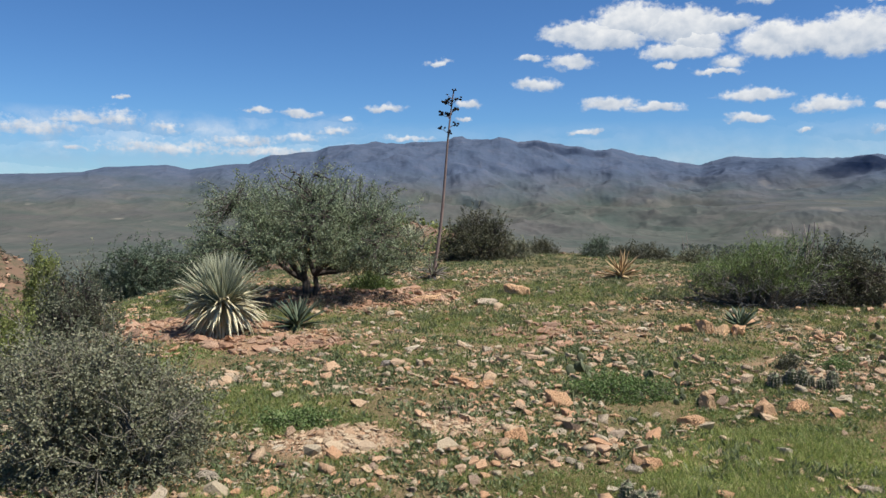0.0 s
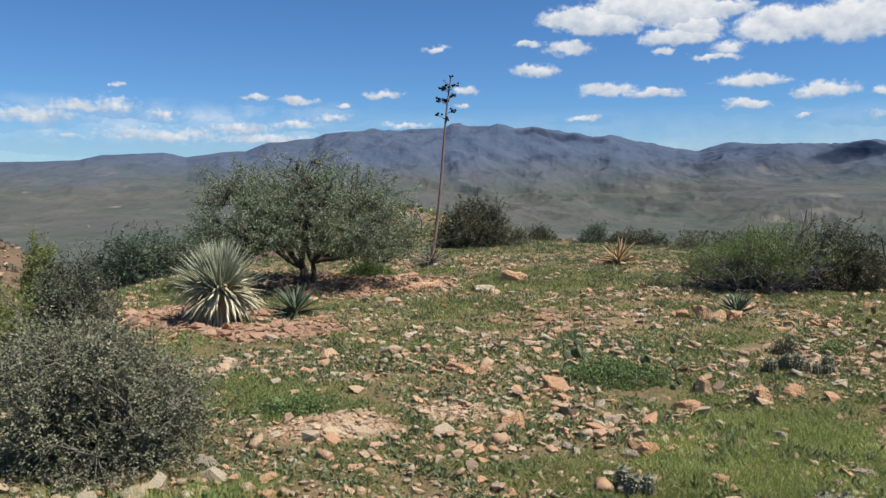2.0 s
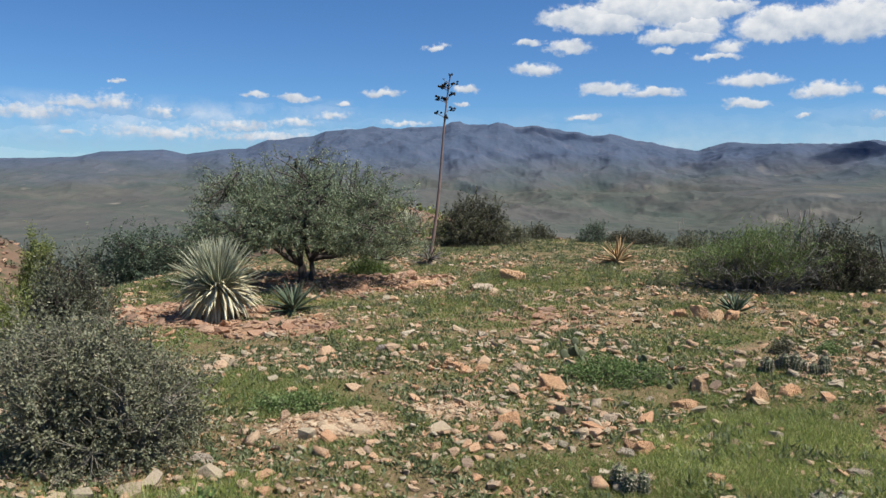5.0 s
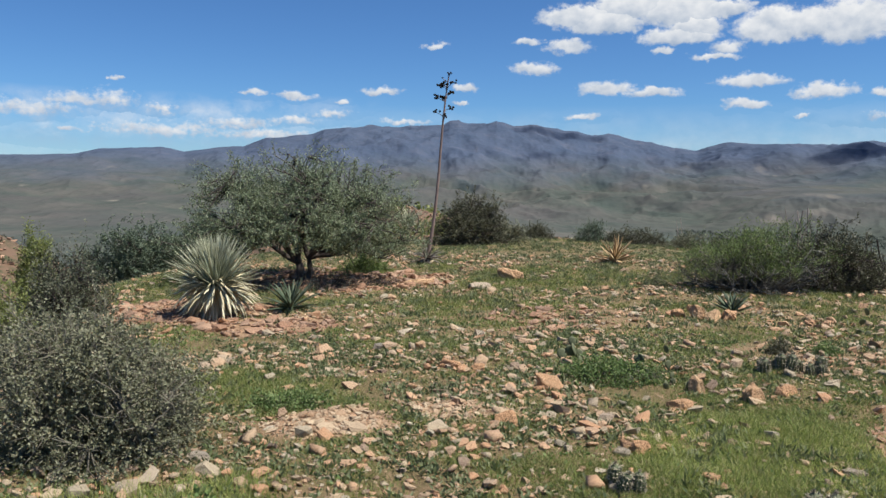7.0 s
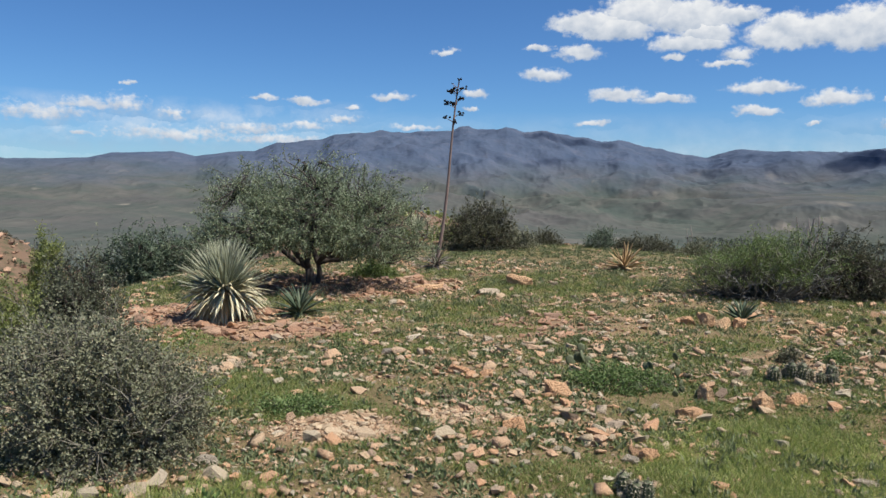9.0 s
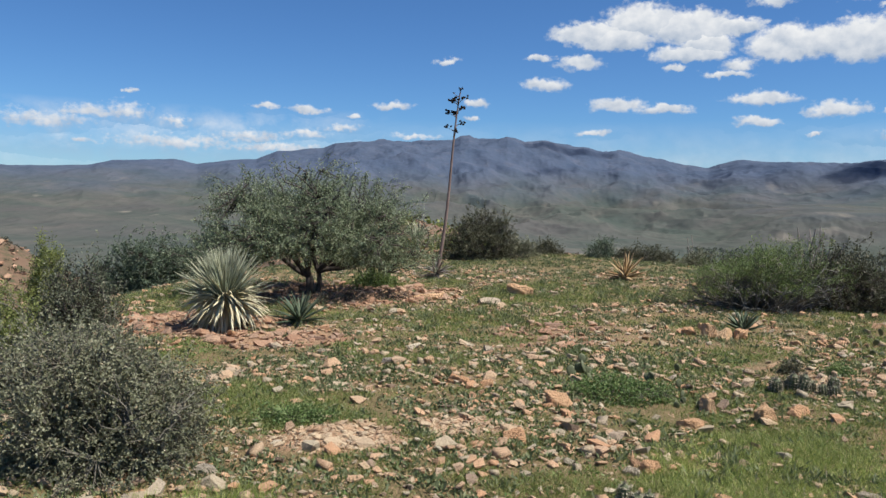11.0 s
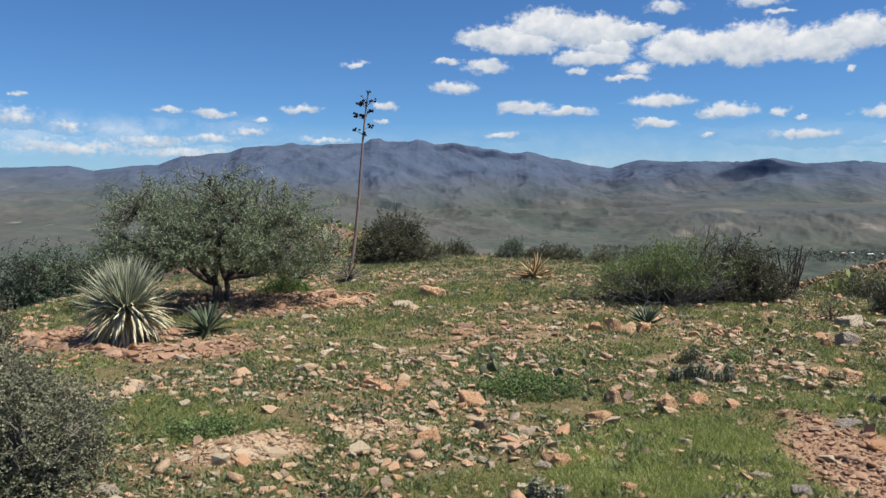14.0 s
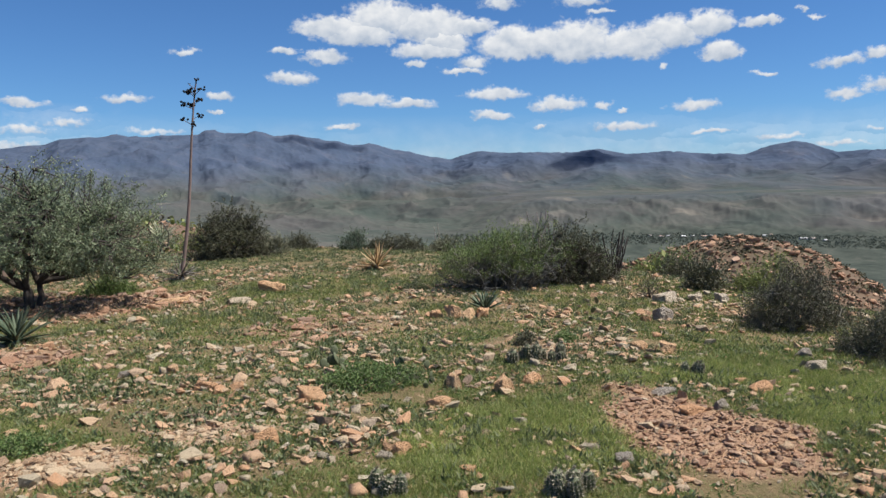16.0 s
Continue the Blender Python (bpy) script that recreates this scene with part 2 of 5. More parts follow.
def ground_material():
    k = Mat("stony_soil", 0.95)
    bare = k.attribute("bare")
    soil = k.ramp(k.noise(2.2, 6, 0.7), [(0.25, (0.15, 0.10, 0.055)), (0.5, (0.25, 0.165, 0.09)), (0.75, (0.37, 0.25, 0.14))])
    red = k.ramp(k.noise(6, 5, 0.7, None, 3.0), [(0.3, (0.34, 0.20, 0.115)), (0.7, (0.48, 0.31, 0.19))])
    green = k.ramp(k.noise(11, 7, 0.8, None, 7.0), [(0.3, (0.075, 0.08, 0.03)), (0.42, (0.13, 0.115, 0.045)), (0.55, (0.21, 0.15, 0.075)), (0.72, (0.33, 0.225, 0.125))])
    cover = k.math("MULTIPLY", k.math("SUBTRACT", k.noise(0.9, 5, 0.7, None, 1.0), 0.28), 4.0, clamp=True)
    c = k.mix(k.math("MULTIPLY", cover, k.math("SUBTRACT", 1.0, bare), 0, True), soil, green)
    c = k.mix(bare, c, red)
    crumbs = k.noise(38, 5, 0.75)
    c = k.mix(k.math("MULTIPLY", k.math("SUBTRACT", crumbs, 0.56), 4.5, clamp=True), c, (0.42, 0.29, 0.17))
    c = k.mix(k.math("MULTIPLY", k.math("SUBTRACT", 0.44, crumbs), 5.0, clamp=True), c, (0.14, 0.09, 0.06))
    return k.colour(c).bump(k.math("ADD", crumbs, k.noise(9, 5, 0.7)), 0.9, 0.03).m


def slope_material():
    """The lower hillsides and the valley floor."""
    k = Mat("scrub_hillside", 0.95)
    c = k.ramp(k.noise(0.03, 6, 0.7), [(0.3, (0.10, 0.075, 0.045)), (0.5, (0.15, 0.095, 0.06)), (0.7, (0.20, 0.12, 0.075))])
    c = k.mix(k.math("MULTIPLY", k.math("SUBTRACT", k.noise(1.7, 5, 0.8, None, 8.0), 0.47), 4.0, clamp=True), c, (0.17, 0.11, 0.075))
    dots = k.math("MULTIPLY", k.math("SUBTRACT", k.noise(0.5, 6, 0.85, None, 4.0), 0.50), 7.0, clamp=True)
    c = k.mix(dots, c, (0.055, 0.065, 0.03))
    return k.colour(c).m


def mountain_material():
    k = Mat("distant_mountain", 1.0)
    k.b.inputs["Specular IOR Level"].default_value = 0.0
    sep = k.N.new("ShaderNodeSeparateXYZ")
    k.L.new(k.co, sep.inputs[0])
    # the haze of distance is put into these base colours as a blue-grey cast
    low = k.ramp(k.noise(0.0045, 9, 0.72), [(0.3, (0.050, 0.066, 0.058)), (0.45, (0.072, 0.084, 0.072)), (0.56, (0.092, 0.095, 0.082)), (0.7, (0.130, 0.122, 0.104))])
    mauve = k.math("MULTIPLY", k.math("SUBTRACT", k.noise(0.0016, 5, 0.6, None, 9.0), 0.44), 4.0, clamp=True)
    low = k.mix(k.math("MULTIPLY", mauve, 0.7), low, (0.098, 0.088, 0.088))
    # upper slopes: stronger blue for the haze, mixed in with height
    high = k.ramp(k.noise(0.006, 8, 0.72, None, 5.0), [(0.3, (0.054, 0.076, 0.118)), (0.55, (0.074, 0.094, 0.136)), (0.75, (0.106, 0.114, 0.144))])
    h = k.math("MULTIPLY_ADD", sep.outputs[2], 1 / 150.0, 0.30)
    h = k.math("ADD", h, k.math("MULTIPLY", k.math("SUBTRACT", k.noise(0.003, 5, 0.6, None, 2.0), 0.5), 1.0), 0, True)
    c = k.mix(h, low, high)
    dots = k.math("MULTIPLY", k.math("SUBTRACT", k.noise(0.06, 6, 0.85, None, 4.0), 0.50), 6.0, clamp=True)
    c = k.mix(k.math("MULTIPLY", dots, 0.35), c, (0.040, 0.054, 0.050))
    pale = k.math("MULTIPLY", k.math("SUBTRACT", k.noise(0.012, 3, 0.5, (1, 0.45, 1), 6.0), 0.66), 9.0, clamp=True)
    pale = k.math("MULTIPLY", pale, k.math("SUBTRACT", 1.0, h, clamp=True))
    c = k.mix(k.math("MULTIPLY", pale, 0.6), c, (0.24, 0.21, 0.17))
    floor = k.math("MULTIPLY", k.math("SUBTRACT", -78.0, sep.outputs[2]), 0.09, clamp=True)
    # wooded floor, its greens greyed to carry the haze
    woods = k.ramp(k.noise(0.035, 6, 0.75, None, 3.0), [(0.35, (0.042, 0.052, 0.044)), (0.55, (0.068, 0.078, 0.064)), (0.75, (0.125, 0.122, 0.10))])
    east = k.math("MULTIPLY", k.math("SUBTRACT", k.math("DIVIDE", sep.outputs[0], sep.outputs[1]), 0.30), 6.0, clamp=True)
    c = k.mix(k.math("MULTIPLY", k.math("MULTIPLY", floor, east), 0.85), c, woods)
    fold = k.math("MULTIPLY", k.math("ABSOLUTE", k.math("SUBTRACT", k.noise(0.007, 3, 0.5, (1, 0.55, 1), 11.0), 0.5)), -1.0)
    return k.colour(c).bump(fold, 0.55, 70.0).m



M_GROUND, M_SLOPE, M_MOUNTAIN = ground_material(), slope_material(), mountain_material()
M_BARK = bark_material("dark_bark", (0.0455, 0.0351, 0.0286), (0.156, 0.13, 0.111))
M_GREY_BARK = bark_material("grey_twigs", (0.10, 0.09, 0.068), (0.27, 0.245, 0.19))
M_DEAD = bark_material("bleached_wood", (0.22, 0.18, 0.15), (0.45, 0.40, 0.36))
M_GREY_DEAD = bark_material("grey_dead_wood", (0.10, 0.095, 0.082), (0.27, 0.255, 0.225))
M_STALK = bark_material("agave_stalk_wood", (0.15, 0.10, 0.085), (0.42, 0.31, 0.26), 14)
M_POD = bark_material("dry_pods", (0.010, 0.008, 0.008), (0.035, 0.028, 0.024), 40)
M_L_GREY = leaf_material("grey_green_leaf", [(0.0, (0.10, 0.108, 0.06)), (0.4, (0.195, 0.20, 0.115)), (0.7, (0.30, 0.295, 0.185)), (0.93, (0.35, 0.335, 0.22)), (1.0, (0.30, 0.23, 0.14))], 0.5, 0.12)
M_L_MESQ = leaf_material("mesquite_leaf", [(0.0, (0.115, 0.152, 0.082)), (0.5, (0.215, 0.258, 0.142)), (0.85, (0.325, 0.36, 0.215)), (1.0, (0.42, 0.44, 0.29))], 0.45, 0.26)
M_SCRUB = leaf_material("dry_hillside_scrub", [(0.0, (0.055, 0.055, 0.028)), (0.6, (0.095, 0.085, 0.048)), (1.0, (0.15, 0.12, 0.075))], 0.6, 0.15)
M_WEED = leaf_material("grey_green_weed", [(0.0, (0.085, 0.112, 0.048)), (0.5, (0.165, 0.195, 0.088)), (1.0, (0.32, 0.33, 0.18))], 0.5, 0.3)
M_FAR_TREE = leaf_material("far_tree_leaf", [(0.0, (0.050, 0.064, 0.048)), (1.0, (0.10, 0.115, 0.085))], 0.6, 0.15)
M_L_SLATE = leaf_material("slate_green_leaf", [(0.0, (0.062, 0.072, 0.042)), (0.5, (0.125, 0.135, 0.082)), (1.0, (0.25, 0.25, 0.165))], 0.5, 0.15)
M_L_DARK = leaf_material("dark_olive_leaf", [(0.0, (0.0552, 0.0604, 0.031)), (0.6, (0.121, 0.121, 0.069)), (1.0, (0.224, 0.199, 0.129))], 0.5, 0.2)
M_L_BLUE = leaf_material("deep_green_leaf", [(0.0, (0.0585, 0.0878, 0.0546)), (0.6, (0.137, 0.176, 0.107)), (1.0, (0.254, 0.293, 0.195))], 0.5, 0.2)
M_L_BROOM = leaf_material("broom_green", [(0.0, (0.085, 0.13, 0.036)), (0.5, (0.185, 0.245, 0.075)), (1.0, (0.33, 0.38, 0.15))], 0.5, 0.3)
M_L_YELLOW = leaf_material("yellow_green_leaf", [(0.0, (0.126, 0.161, 0.042)), (0.5, (0.238, 0.266, 0.084)), (1.0, (0.392, 0.392, 0.154))], 0.5, 0.35)
M_GRASS = leaf_material("low_grass", [(0.0, (0.12, 0.17, 0.045)), (0.42, (0.235, 0.28, 0.075)), (0.7, (0.34, 0.35, 0.115)), (0.87, (0.42, 0.37, 0.18)), (1.0, (0.56, 0.47, 0.26))], 0.55, 0.4, 0.8, 0.25)
M_GRASS_LIGHT = leaf_material("lush_grass", [(0.0, (0.20, 0.265, 0.065)), (0.45, (0.36, 0.42, 0.115)), (0.8, (0.50, 0.51, 0.18)), (1.0, (0.66, 0.59, 0.32))], 0.55, 0.4, 0.8, 0.25)
M_FORB = leaf_material("small_herb_leaf", [(0.0, (0.0869, 0.145, 0.0435)), (0.6, (0.174, 0.251, 0.0782)), (1.0, (0.329, 0.367, 0.156))], 0.5, 0.3, 0.8)


def blade_material(name, stops, edge):
    """A long leaf: each its own tone, paler along the rims and towards the tip."""
    k = Mat(name, 0.5)
    c = k.ramp(k.one(), stops)
    streak = k.noise(60, 3, 0.6, (1, 0.06, 1))
    sep = k.N.new("ShaderNodeSeparateXYZ")
    k.L.new(k.co, sep.inputs[0])
    tip = k.math("MULTIPLY_ADD", sep.outputs[1], 2.1, -0.40, clamp=True)
    c = k.mix(k.math("MULTIPLY_ADD", streak, 0.35, k.math("MULTIPLY", tip, 0.75), clamp=True), c, edge)
    return k.colour(c).thin(c, 0.12).m


M_SOTOL = blade_material("sotol_green_blade", [(0.0, (0.110, 0.150, 0.098)), (0.5, (0.185, 0.230, 0.155)), (1.0, (0.33, 0.36, 0.25))], (0.55, 0.54, 0.37))
M_SOTOL_DRY = blade_material("sotol_dry_blade", [(0.0, (0.46, 0.39, 0.23)), (0.5, (0.64, 0.56, 0.35)), (1.0, (0.74, 0.70, 0.48))], (0.66, 0.59, 0.39))
M_AGAVE = blade_material("agave_blade", [(0.0, (0.050, 0.078, 0.045)), (0.6, (0.10, 0.132, 0.08)), (1.0, (0.17, 0.20, 0.125))], (0.16, 0.185, 0.12))
M_AGAVE_DRY = blade_material("dry_agave_blade", [(0.0, (0.22, 0.12, 0.055)), (0.5, (0.40, 0.26, 0.12)), (1.0, (0.58, 0.47, 0.28))], (0.46, 0.34, 0.19))
M_AGAVE_GREY = blade_material("withered_agave_blade", [(0.0, (0.112, 0.104, 0.08)), (1.0, (0.32, 0.272, 0.224))], (0.24, 0.208, 0.176))


def cactus_material():
    k = Mat("cactus_skin", 0.6)
    n = k.noise(14, 4)
    c = k.mix(k.noise(4, 3), k.ramp(n, [(0.3, (0.065, 0.095, 0.04)), (0.7, (0.125, 0.155, 0.07))]), (0.15, 0.14, 0.085))
    return k.colour(c).bump(k.noise(80, 2), 0.5, 0.004).m


M_CACTUS = cactus_material()
k = Mat("cactus_spines", 0.5)
M_SPINE = k.colour(k.ramp(k.each(), [(0.0, (0.24, 0.21, 0.15)), (1.0, (0.44, 0.39, 0.28))])).m
k = Mat("white_render", 0.8)
M_WALL = k.colour(k.ramp(k.noise(0.4), [(0.3, (0.40, 0.39, 0.36)), (0.7, (0.56, 0.54, 0.51))])).m
k = Mat("metal_roof", 0.6)
M_ROOF = k.colour(k.ramp(k.one(), [(0.0, (0.35, 0.34, 0.33)), (0.5, (0.62, 0.61, 0.59)), (1.0, (0.40, 0.27, 0.2))])).m


# ---------- mesh helpers ----------
def mesh_object(name, verts, faces, material, parent=None, smooth=False, label=""):
    """One mesh object from arrays of corners and of faces that all have as many sides."""
    verts, faces = np.asarray(verts, np.float32), np.asarray(faces, np.int32)
    me = bpy.data.meshes.new(name)
    n, sides = faces.shape
    me.vertices.add(len(verts))
    me.vertices.foreach_set("co", verts.ravel())
    me.loops.add(n * sides)
    me.loops.foreach_set("vertex_index", faces.ravel())
    me.polygons.add(n)
    me.polygons.foreach_set("loop_start", np.arange(0, n * sides, sides, dtype=np.int32))
    me.polygons.foreach_set("use_smooth", np.full(n, smooth, bool))
    me.update(calc_edges=True)
    me.materials.append(material)
    ob = new(name, me)
    if parent:
        ob.parent = parent
    if label:
        tagged(ob, label)
    return ob


def shared(name, me, material_name, parent, m):
    ob = new(name, me)
    ob.parent = parent
    ob.matrix_basis = m
    return ob


def hash2(ix, iy, seed):
    h = (ix.astype(np.int64) * 374761393 + iy.astype(np.int64) * 668265263 + seed * 974711) & 0xFFFFFFFF
    h = ((h ^ (h >> 13)) * 1274126177) & 0xFFFFFFFF
    return ((h ^ (h >> 16)) & 0xFFFFFF) / float(0xFFFFFF)


def vnoise(x, y, seed=0):
    ix, iy = np.floor(x), np.floor(y)
    fx, fy = x - ix, y - iy
    fx, fy = fx * fx * fx * (fx * (fx * 6 - 15) + 10), fy * fy * fy * (fy * (fy * 6 - 15) + 10)
    a, b = hash2(ix, iy, seed), hash2(ix + 1, iy, seed)
    c, d = hash2(ix, iy + 1, seed), hash2(ix + 1, iy + 1, seed)
    return (a + (b - a) * fx) * (1 - fy) + (c + (d - c) * fx) * fy


def fbm(x, y, octaves=5, seed=0, gain=0.5):
    s, a, t = 0.0, 1.0, 0.0
    for o in range(octaves):
        s = s + a * (vnoise(x, y, seed + o) - 0.5)
        t += a
        x, y, a = x * 1.93 + y * 0.31, y * 1.93 - x * 0.31, a * gain
    return s / t * 2


def ridged(x, y, octaves=5, seed=0, gain=0.5):
    s, a, t = 0.0, 1.0, 0.0
    for o in range(octaves):
        s = s + a * (1 - np.abs(2 * vnoise(x, y, seed + o) - 1))
        t += a
        x, y, a = x * 1.9 + y * 0.5, y * 1.9 - x * 0.5, a * gain
    return s / t


# ---------- ground ----------
def patch(x, y, cx, cy, rx, ry, turn=0.0):
    c, s = math.cos(radians(turn)), math.sin(radians(turn))
    u, v = ((x - cx) * c + (y - cy) * s) / rx, ((y - cy) * c - (x - cx) * s) / ry
    d = np.sqrt(u * u + v * v) + 0.5 * fbm(x * 2.2, y * 2.2, 3, 40)
    return np.clip((1.12 - d) * 3.5, 0, 1)


def bare_soil(x, y):
    """Where the soil lies open: 1, and 0 where plants cover it."""
    b = patch(x, y, 3.14, 3.82, 0.52, 0.84, 10)
    b = np.maximum(b, 0.95 * patch(x, y, -0.66, 4.58, 0.46, 0.26))
    b = np.maximum(b, 0.75 * patch(x, y, 0.30, 4.85, 0.42, 0.22))
    b = np.maximum(b, 0.9 * patch(x, y, -3.1, 8.5, 1.2, 0.75))
    b = np.maximum(b, 0.65 * patch(x, y, -1.6, 11.2, 1.8, 1.2))
    b = np.maximum(b, 0.7 * patch(x, y, -1.9, 7.7, 0.8, 0.5))
    b = np.maximum(b, 0.25 * patch(x, y, 2.0, 8.0, 1.6, 0.8))
    b = np.maximum(b, 0.35 * patch(x, y, 3.3, 6.4, 0.7, 0.5))
    return b


def lush(x, y):
    """Thicker grass."""
    g = patch(x, y, 2.0, 4.1, 0.9, 0.6)
    g = np.maximum(g, patch(x, y, -1.25, 5.5, 0.6, 0.8))
    g = np.maximum(g, patch(x, y, 4.9, 4.6, 1.3, 1.3))
    g = np.maximum(g, patch(x, y, 0.6, 9.6, 1.2, 1.0))
    g = np.maximum(g, patch(x, y, -4.2, 10.6, 1.2, 1.3))
    g = np.maximum(g, 0.8 * patch(x, y, 2.0, 11.5, 1.6, 1.2))
    return g


def height(x, y):
    x, y = np.asarray(x, float), np.asarray(y, float)
    e = np.sqrt(((x - 1.6) / 6.8) ** 2 + ((y - 9) / 12) ** 2)
    dd = (e - 1.0) * 9
    far = np.sqrt(x * x + y * y)
    h = -0.15 * (dd + np.sqrt(dd * dd + 1.4)) + 0.02
    h = h + 3.3 * np.exp(-((x + 3.5) / 7.5) ** 2 - ((y - 34) / 6.5) ** 2)
    h = h + 12.9 * np.exp(-((x - 45) / 17) ** 2 - ((y - 49) / 19) ** 2)
    h = h + 15.4 * np.exp(-((x + 41) / 14) ** 2 - ((y - 57) / 16) ** 2)
    h = np.where(h < -60, -60 - 42 * (1 - np.exp((h + 60) / 42)), h)
    w = np.clip((far - 20) / 60, 0, 1)
    h = h + 0.05 * fbm(x * 0.6, y * 0.6, 4, 3) * np.clip(far / 3, 0, 1)
    h = h + 0.018 * fbm(x * 4, y * 4, 3, 9)
    h = h + w * (0.9 * fbm(x * 0.06, y * 0.06, 4, 12)) + w * np.clip(far / 900, 0, 1) * 5 * fbm(x * 0.006, y * 0.006, 4, 15)
    return h


def ground_z(x, y):
    return float(height(np.array([x]), np.array([y]))[0])


def polar_sheet(name, radii, azimuths, zfun, material):
    r, a = np.meshgrid(radii, np.radians(azimuths), indexing="ij")
    x, y = r * np.sin(a), r * np.cos(a)
    z = zfun(x, y, r, np.degrees(a))
    v = np.stack([x, y, z], -1).reshape(-1, 3)
    nr, na = len(radii), len(azimuths)
    i = np.arange(nr - 1)[:, None] * na + np.arange(na)[None, :]
    j = np.roll(i, -1, axis=1)
    f = np.stack([i, i + na, j + na, j], -1).reshape(-1, 4)[:, ::-1]
    return mesh_object(name, v, f, material, smooth=True), v


AZ_FINE = np.concatenate([np.arange(-40, 58, 0.25), np.arange(58, 320, 3.0)])
near_r = [0.02, 0.3, 0.7]
while near_r[-1] < 30:
    near_r.append(near_r[-1] * 1.017 if near_r[-1] > 2.4 else near_r[-1] + 0.25)
while near_r[-1] < 1150:
    near_r.append(near_r[-1] * 1.035)
ground, gv = polar_sheet("ground", np.array(near_r), AZ_FINE, lambda x, y, r, a: height(x, y), M_GROUND)
tagged(ground, "stony orange-brown hilltop soil sparsely covered with low green grass", "ground", kind="structure")
ground.data.materials.append(M_SLOPE)
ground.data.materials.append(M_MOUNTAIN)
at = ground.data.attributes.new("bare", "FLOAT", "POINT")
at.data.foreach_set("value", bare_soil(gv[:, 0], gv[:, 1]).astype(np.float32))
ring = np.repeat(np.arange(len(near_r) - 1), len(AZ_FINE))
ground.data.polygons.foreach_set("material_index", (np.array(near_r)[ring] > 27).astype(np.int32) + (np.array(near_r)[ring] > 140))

# the skyline: azimuth and elevation in degrees
SKYLINE = [(-30.9, 1.26), (-29.5, 1.36), (-25.9, 1.48), (-24.6, 1.81), (-20.5, 1.99), (-18.9, 1.68), (-16.4, 2.04), (-14.7, 2.14),
           (-13.1, 2.79), (-9.7, 3.12), (-8.8, 3.47), (-6.3, 3.75), (-5.4, 3.88), (-3.7, 3.85), (-1.9, 3.85), (0.3, 3.94), (0.8,
           4.24), (1.5, 4.33), (2.2, 4.11), (3.6, 4.11), (4.4, 4.32), (5.0, 4.1), (5.8, 3.84), (7.0, 3.96)]
SKYLINE += [(7.8, 3.91), (9.3, 3.63), (10.6, 3.62), (11.6, 3.23), (12.1, 3.18), (12.8, 3.34), (13.6, 3.12), (14.8, 2.77), (16.2,
           2.58), (17.6, 2.27), (19.2, 2.33), (21.5, 2.58), (23.0, 2.43), (25.9, 2.42), (28.3, 2.34), (30.4, 2.59), (32.5, 2.12),
           (35.3, 2.3), (38.5, 2.01), (40.8, 2.02), (42.8, 2.63), (43.9, 2.75), (44.7, 2.6), (46.5, 1.92), (48.2, 1.98)]
R0, R1 = 1100.0, 4700.0
FLOOR = -95.0


def ease(v, lo, hi):
    v = np.clip((v - lo) / (hi - lo), 0, 1)
    return v * v * (3 - 2 * v)


def skyline(a):
    return np.interp(a, [-180, -60] + [s[0] for s in SKYLINE] + [70, 180], [1.6, 1.2] + [s[1] for s in SKYLINE] + [1.8, 1.6])


def relief(x, y, r, a):
    """The elevation, in degrees seen from the hilltop, of valley, foothills and range before the crest is levelled."""
    u = np.clip((r - R0) / (4450.0 - R0), 0, 1)
    sky = skyline(a)
    bench = ease(a, 17, 27)
    left = ease(-a, 3, 16)
    lowland = np.interp(u, [0, 0.09, 0.2, 0.35, 0.6, 1.0], [-5.0, -3.95, -3.0, -1.9, -0.9, -0.2])
    terrace = np.interp(u, [0, 0.09, 0.12, 0.17, 0.22, 0.5, 0.62, 1.0], [-5.0, -3.95, -3.3, -1.5, -1.05, -0.62, -0.2, 0.6])
    low = lowland * (1 - bench) + terrace * bench
    top = ease(u, 0.46, 1.0) ** 0.8
    el = low + (sky - low) * top
    # foothills, spurs and gullies
    wx, wy = x + 70 * fbm(x / 420, y / 420, 3, 21), y + 70 * fbm(x / 420, y / 420, 3, 22)
    hills = ridged(wx / 230 + wy / 520, wy / 420 - wx / 800, 6, 31, 0.40) - 0.5
    spurs = ridged(wx / 560 + wy / 1500, wy / 1000 - wx / 1500, 7, 41, 0.42) - 0.5
    gully = ridged(wx / 60, wy / 120, 5, 61, 0.55) - 0.5
    hill_h = 78 * ease(u, 0.08, 0.24) * (1 - 0.55 * ease(u, 0.6, 0.9)) * (1 - 0.82 * bench * ease(u, 0.14, 0.2) * (1 - ease(u, 0.5, 0.62))) * (1 - 0.72 * left)
    spur_h = 165 * ease(u, 0.34, 0.66) * (1 - 0.75 * ease(u, 0.78, 0.97)) * (1 - 0.55 * left)
    gully_h = 26 * bench * ease(u, 0.085, 0.11) * (1 - ease(u, 0.17, 0.25))
    z = 1.6 + r * np.tan(np.radians(el)) + hill_h * hills + spur_h * spurs + gully_h * gully
    z = np.maximum(z, FLOOR + 1.5 * fbm(x / 60, y / 60, 3, 66))
    return np.degrees(np.arctan2(z - 1.6, r)), u


far_r = [1080.0]
while far_r[-1] < R1:
    far_r.append(far_r[-1] * 1.0075)
AZ_FAR = np.concatenate([np.arange(-36, 54, 0.1), np.arange(54, 324, 3.0)])
LEVEL = np.zeros(len(AZ_FAR))


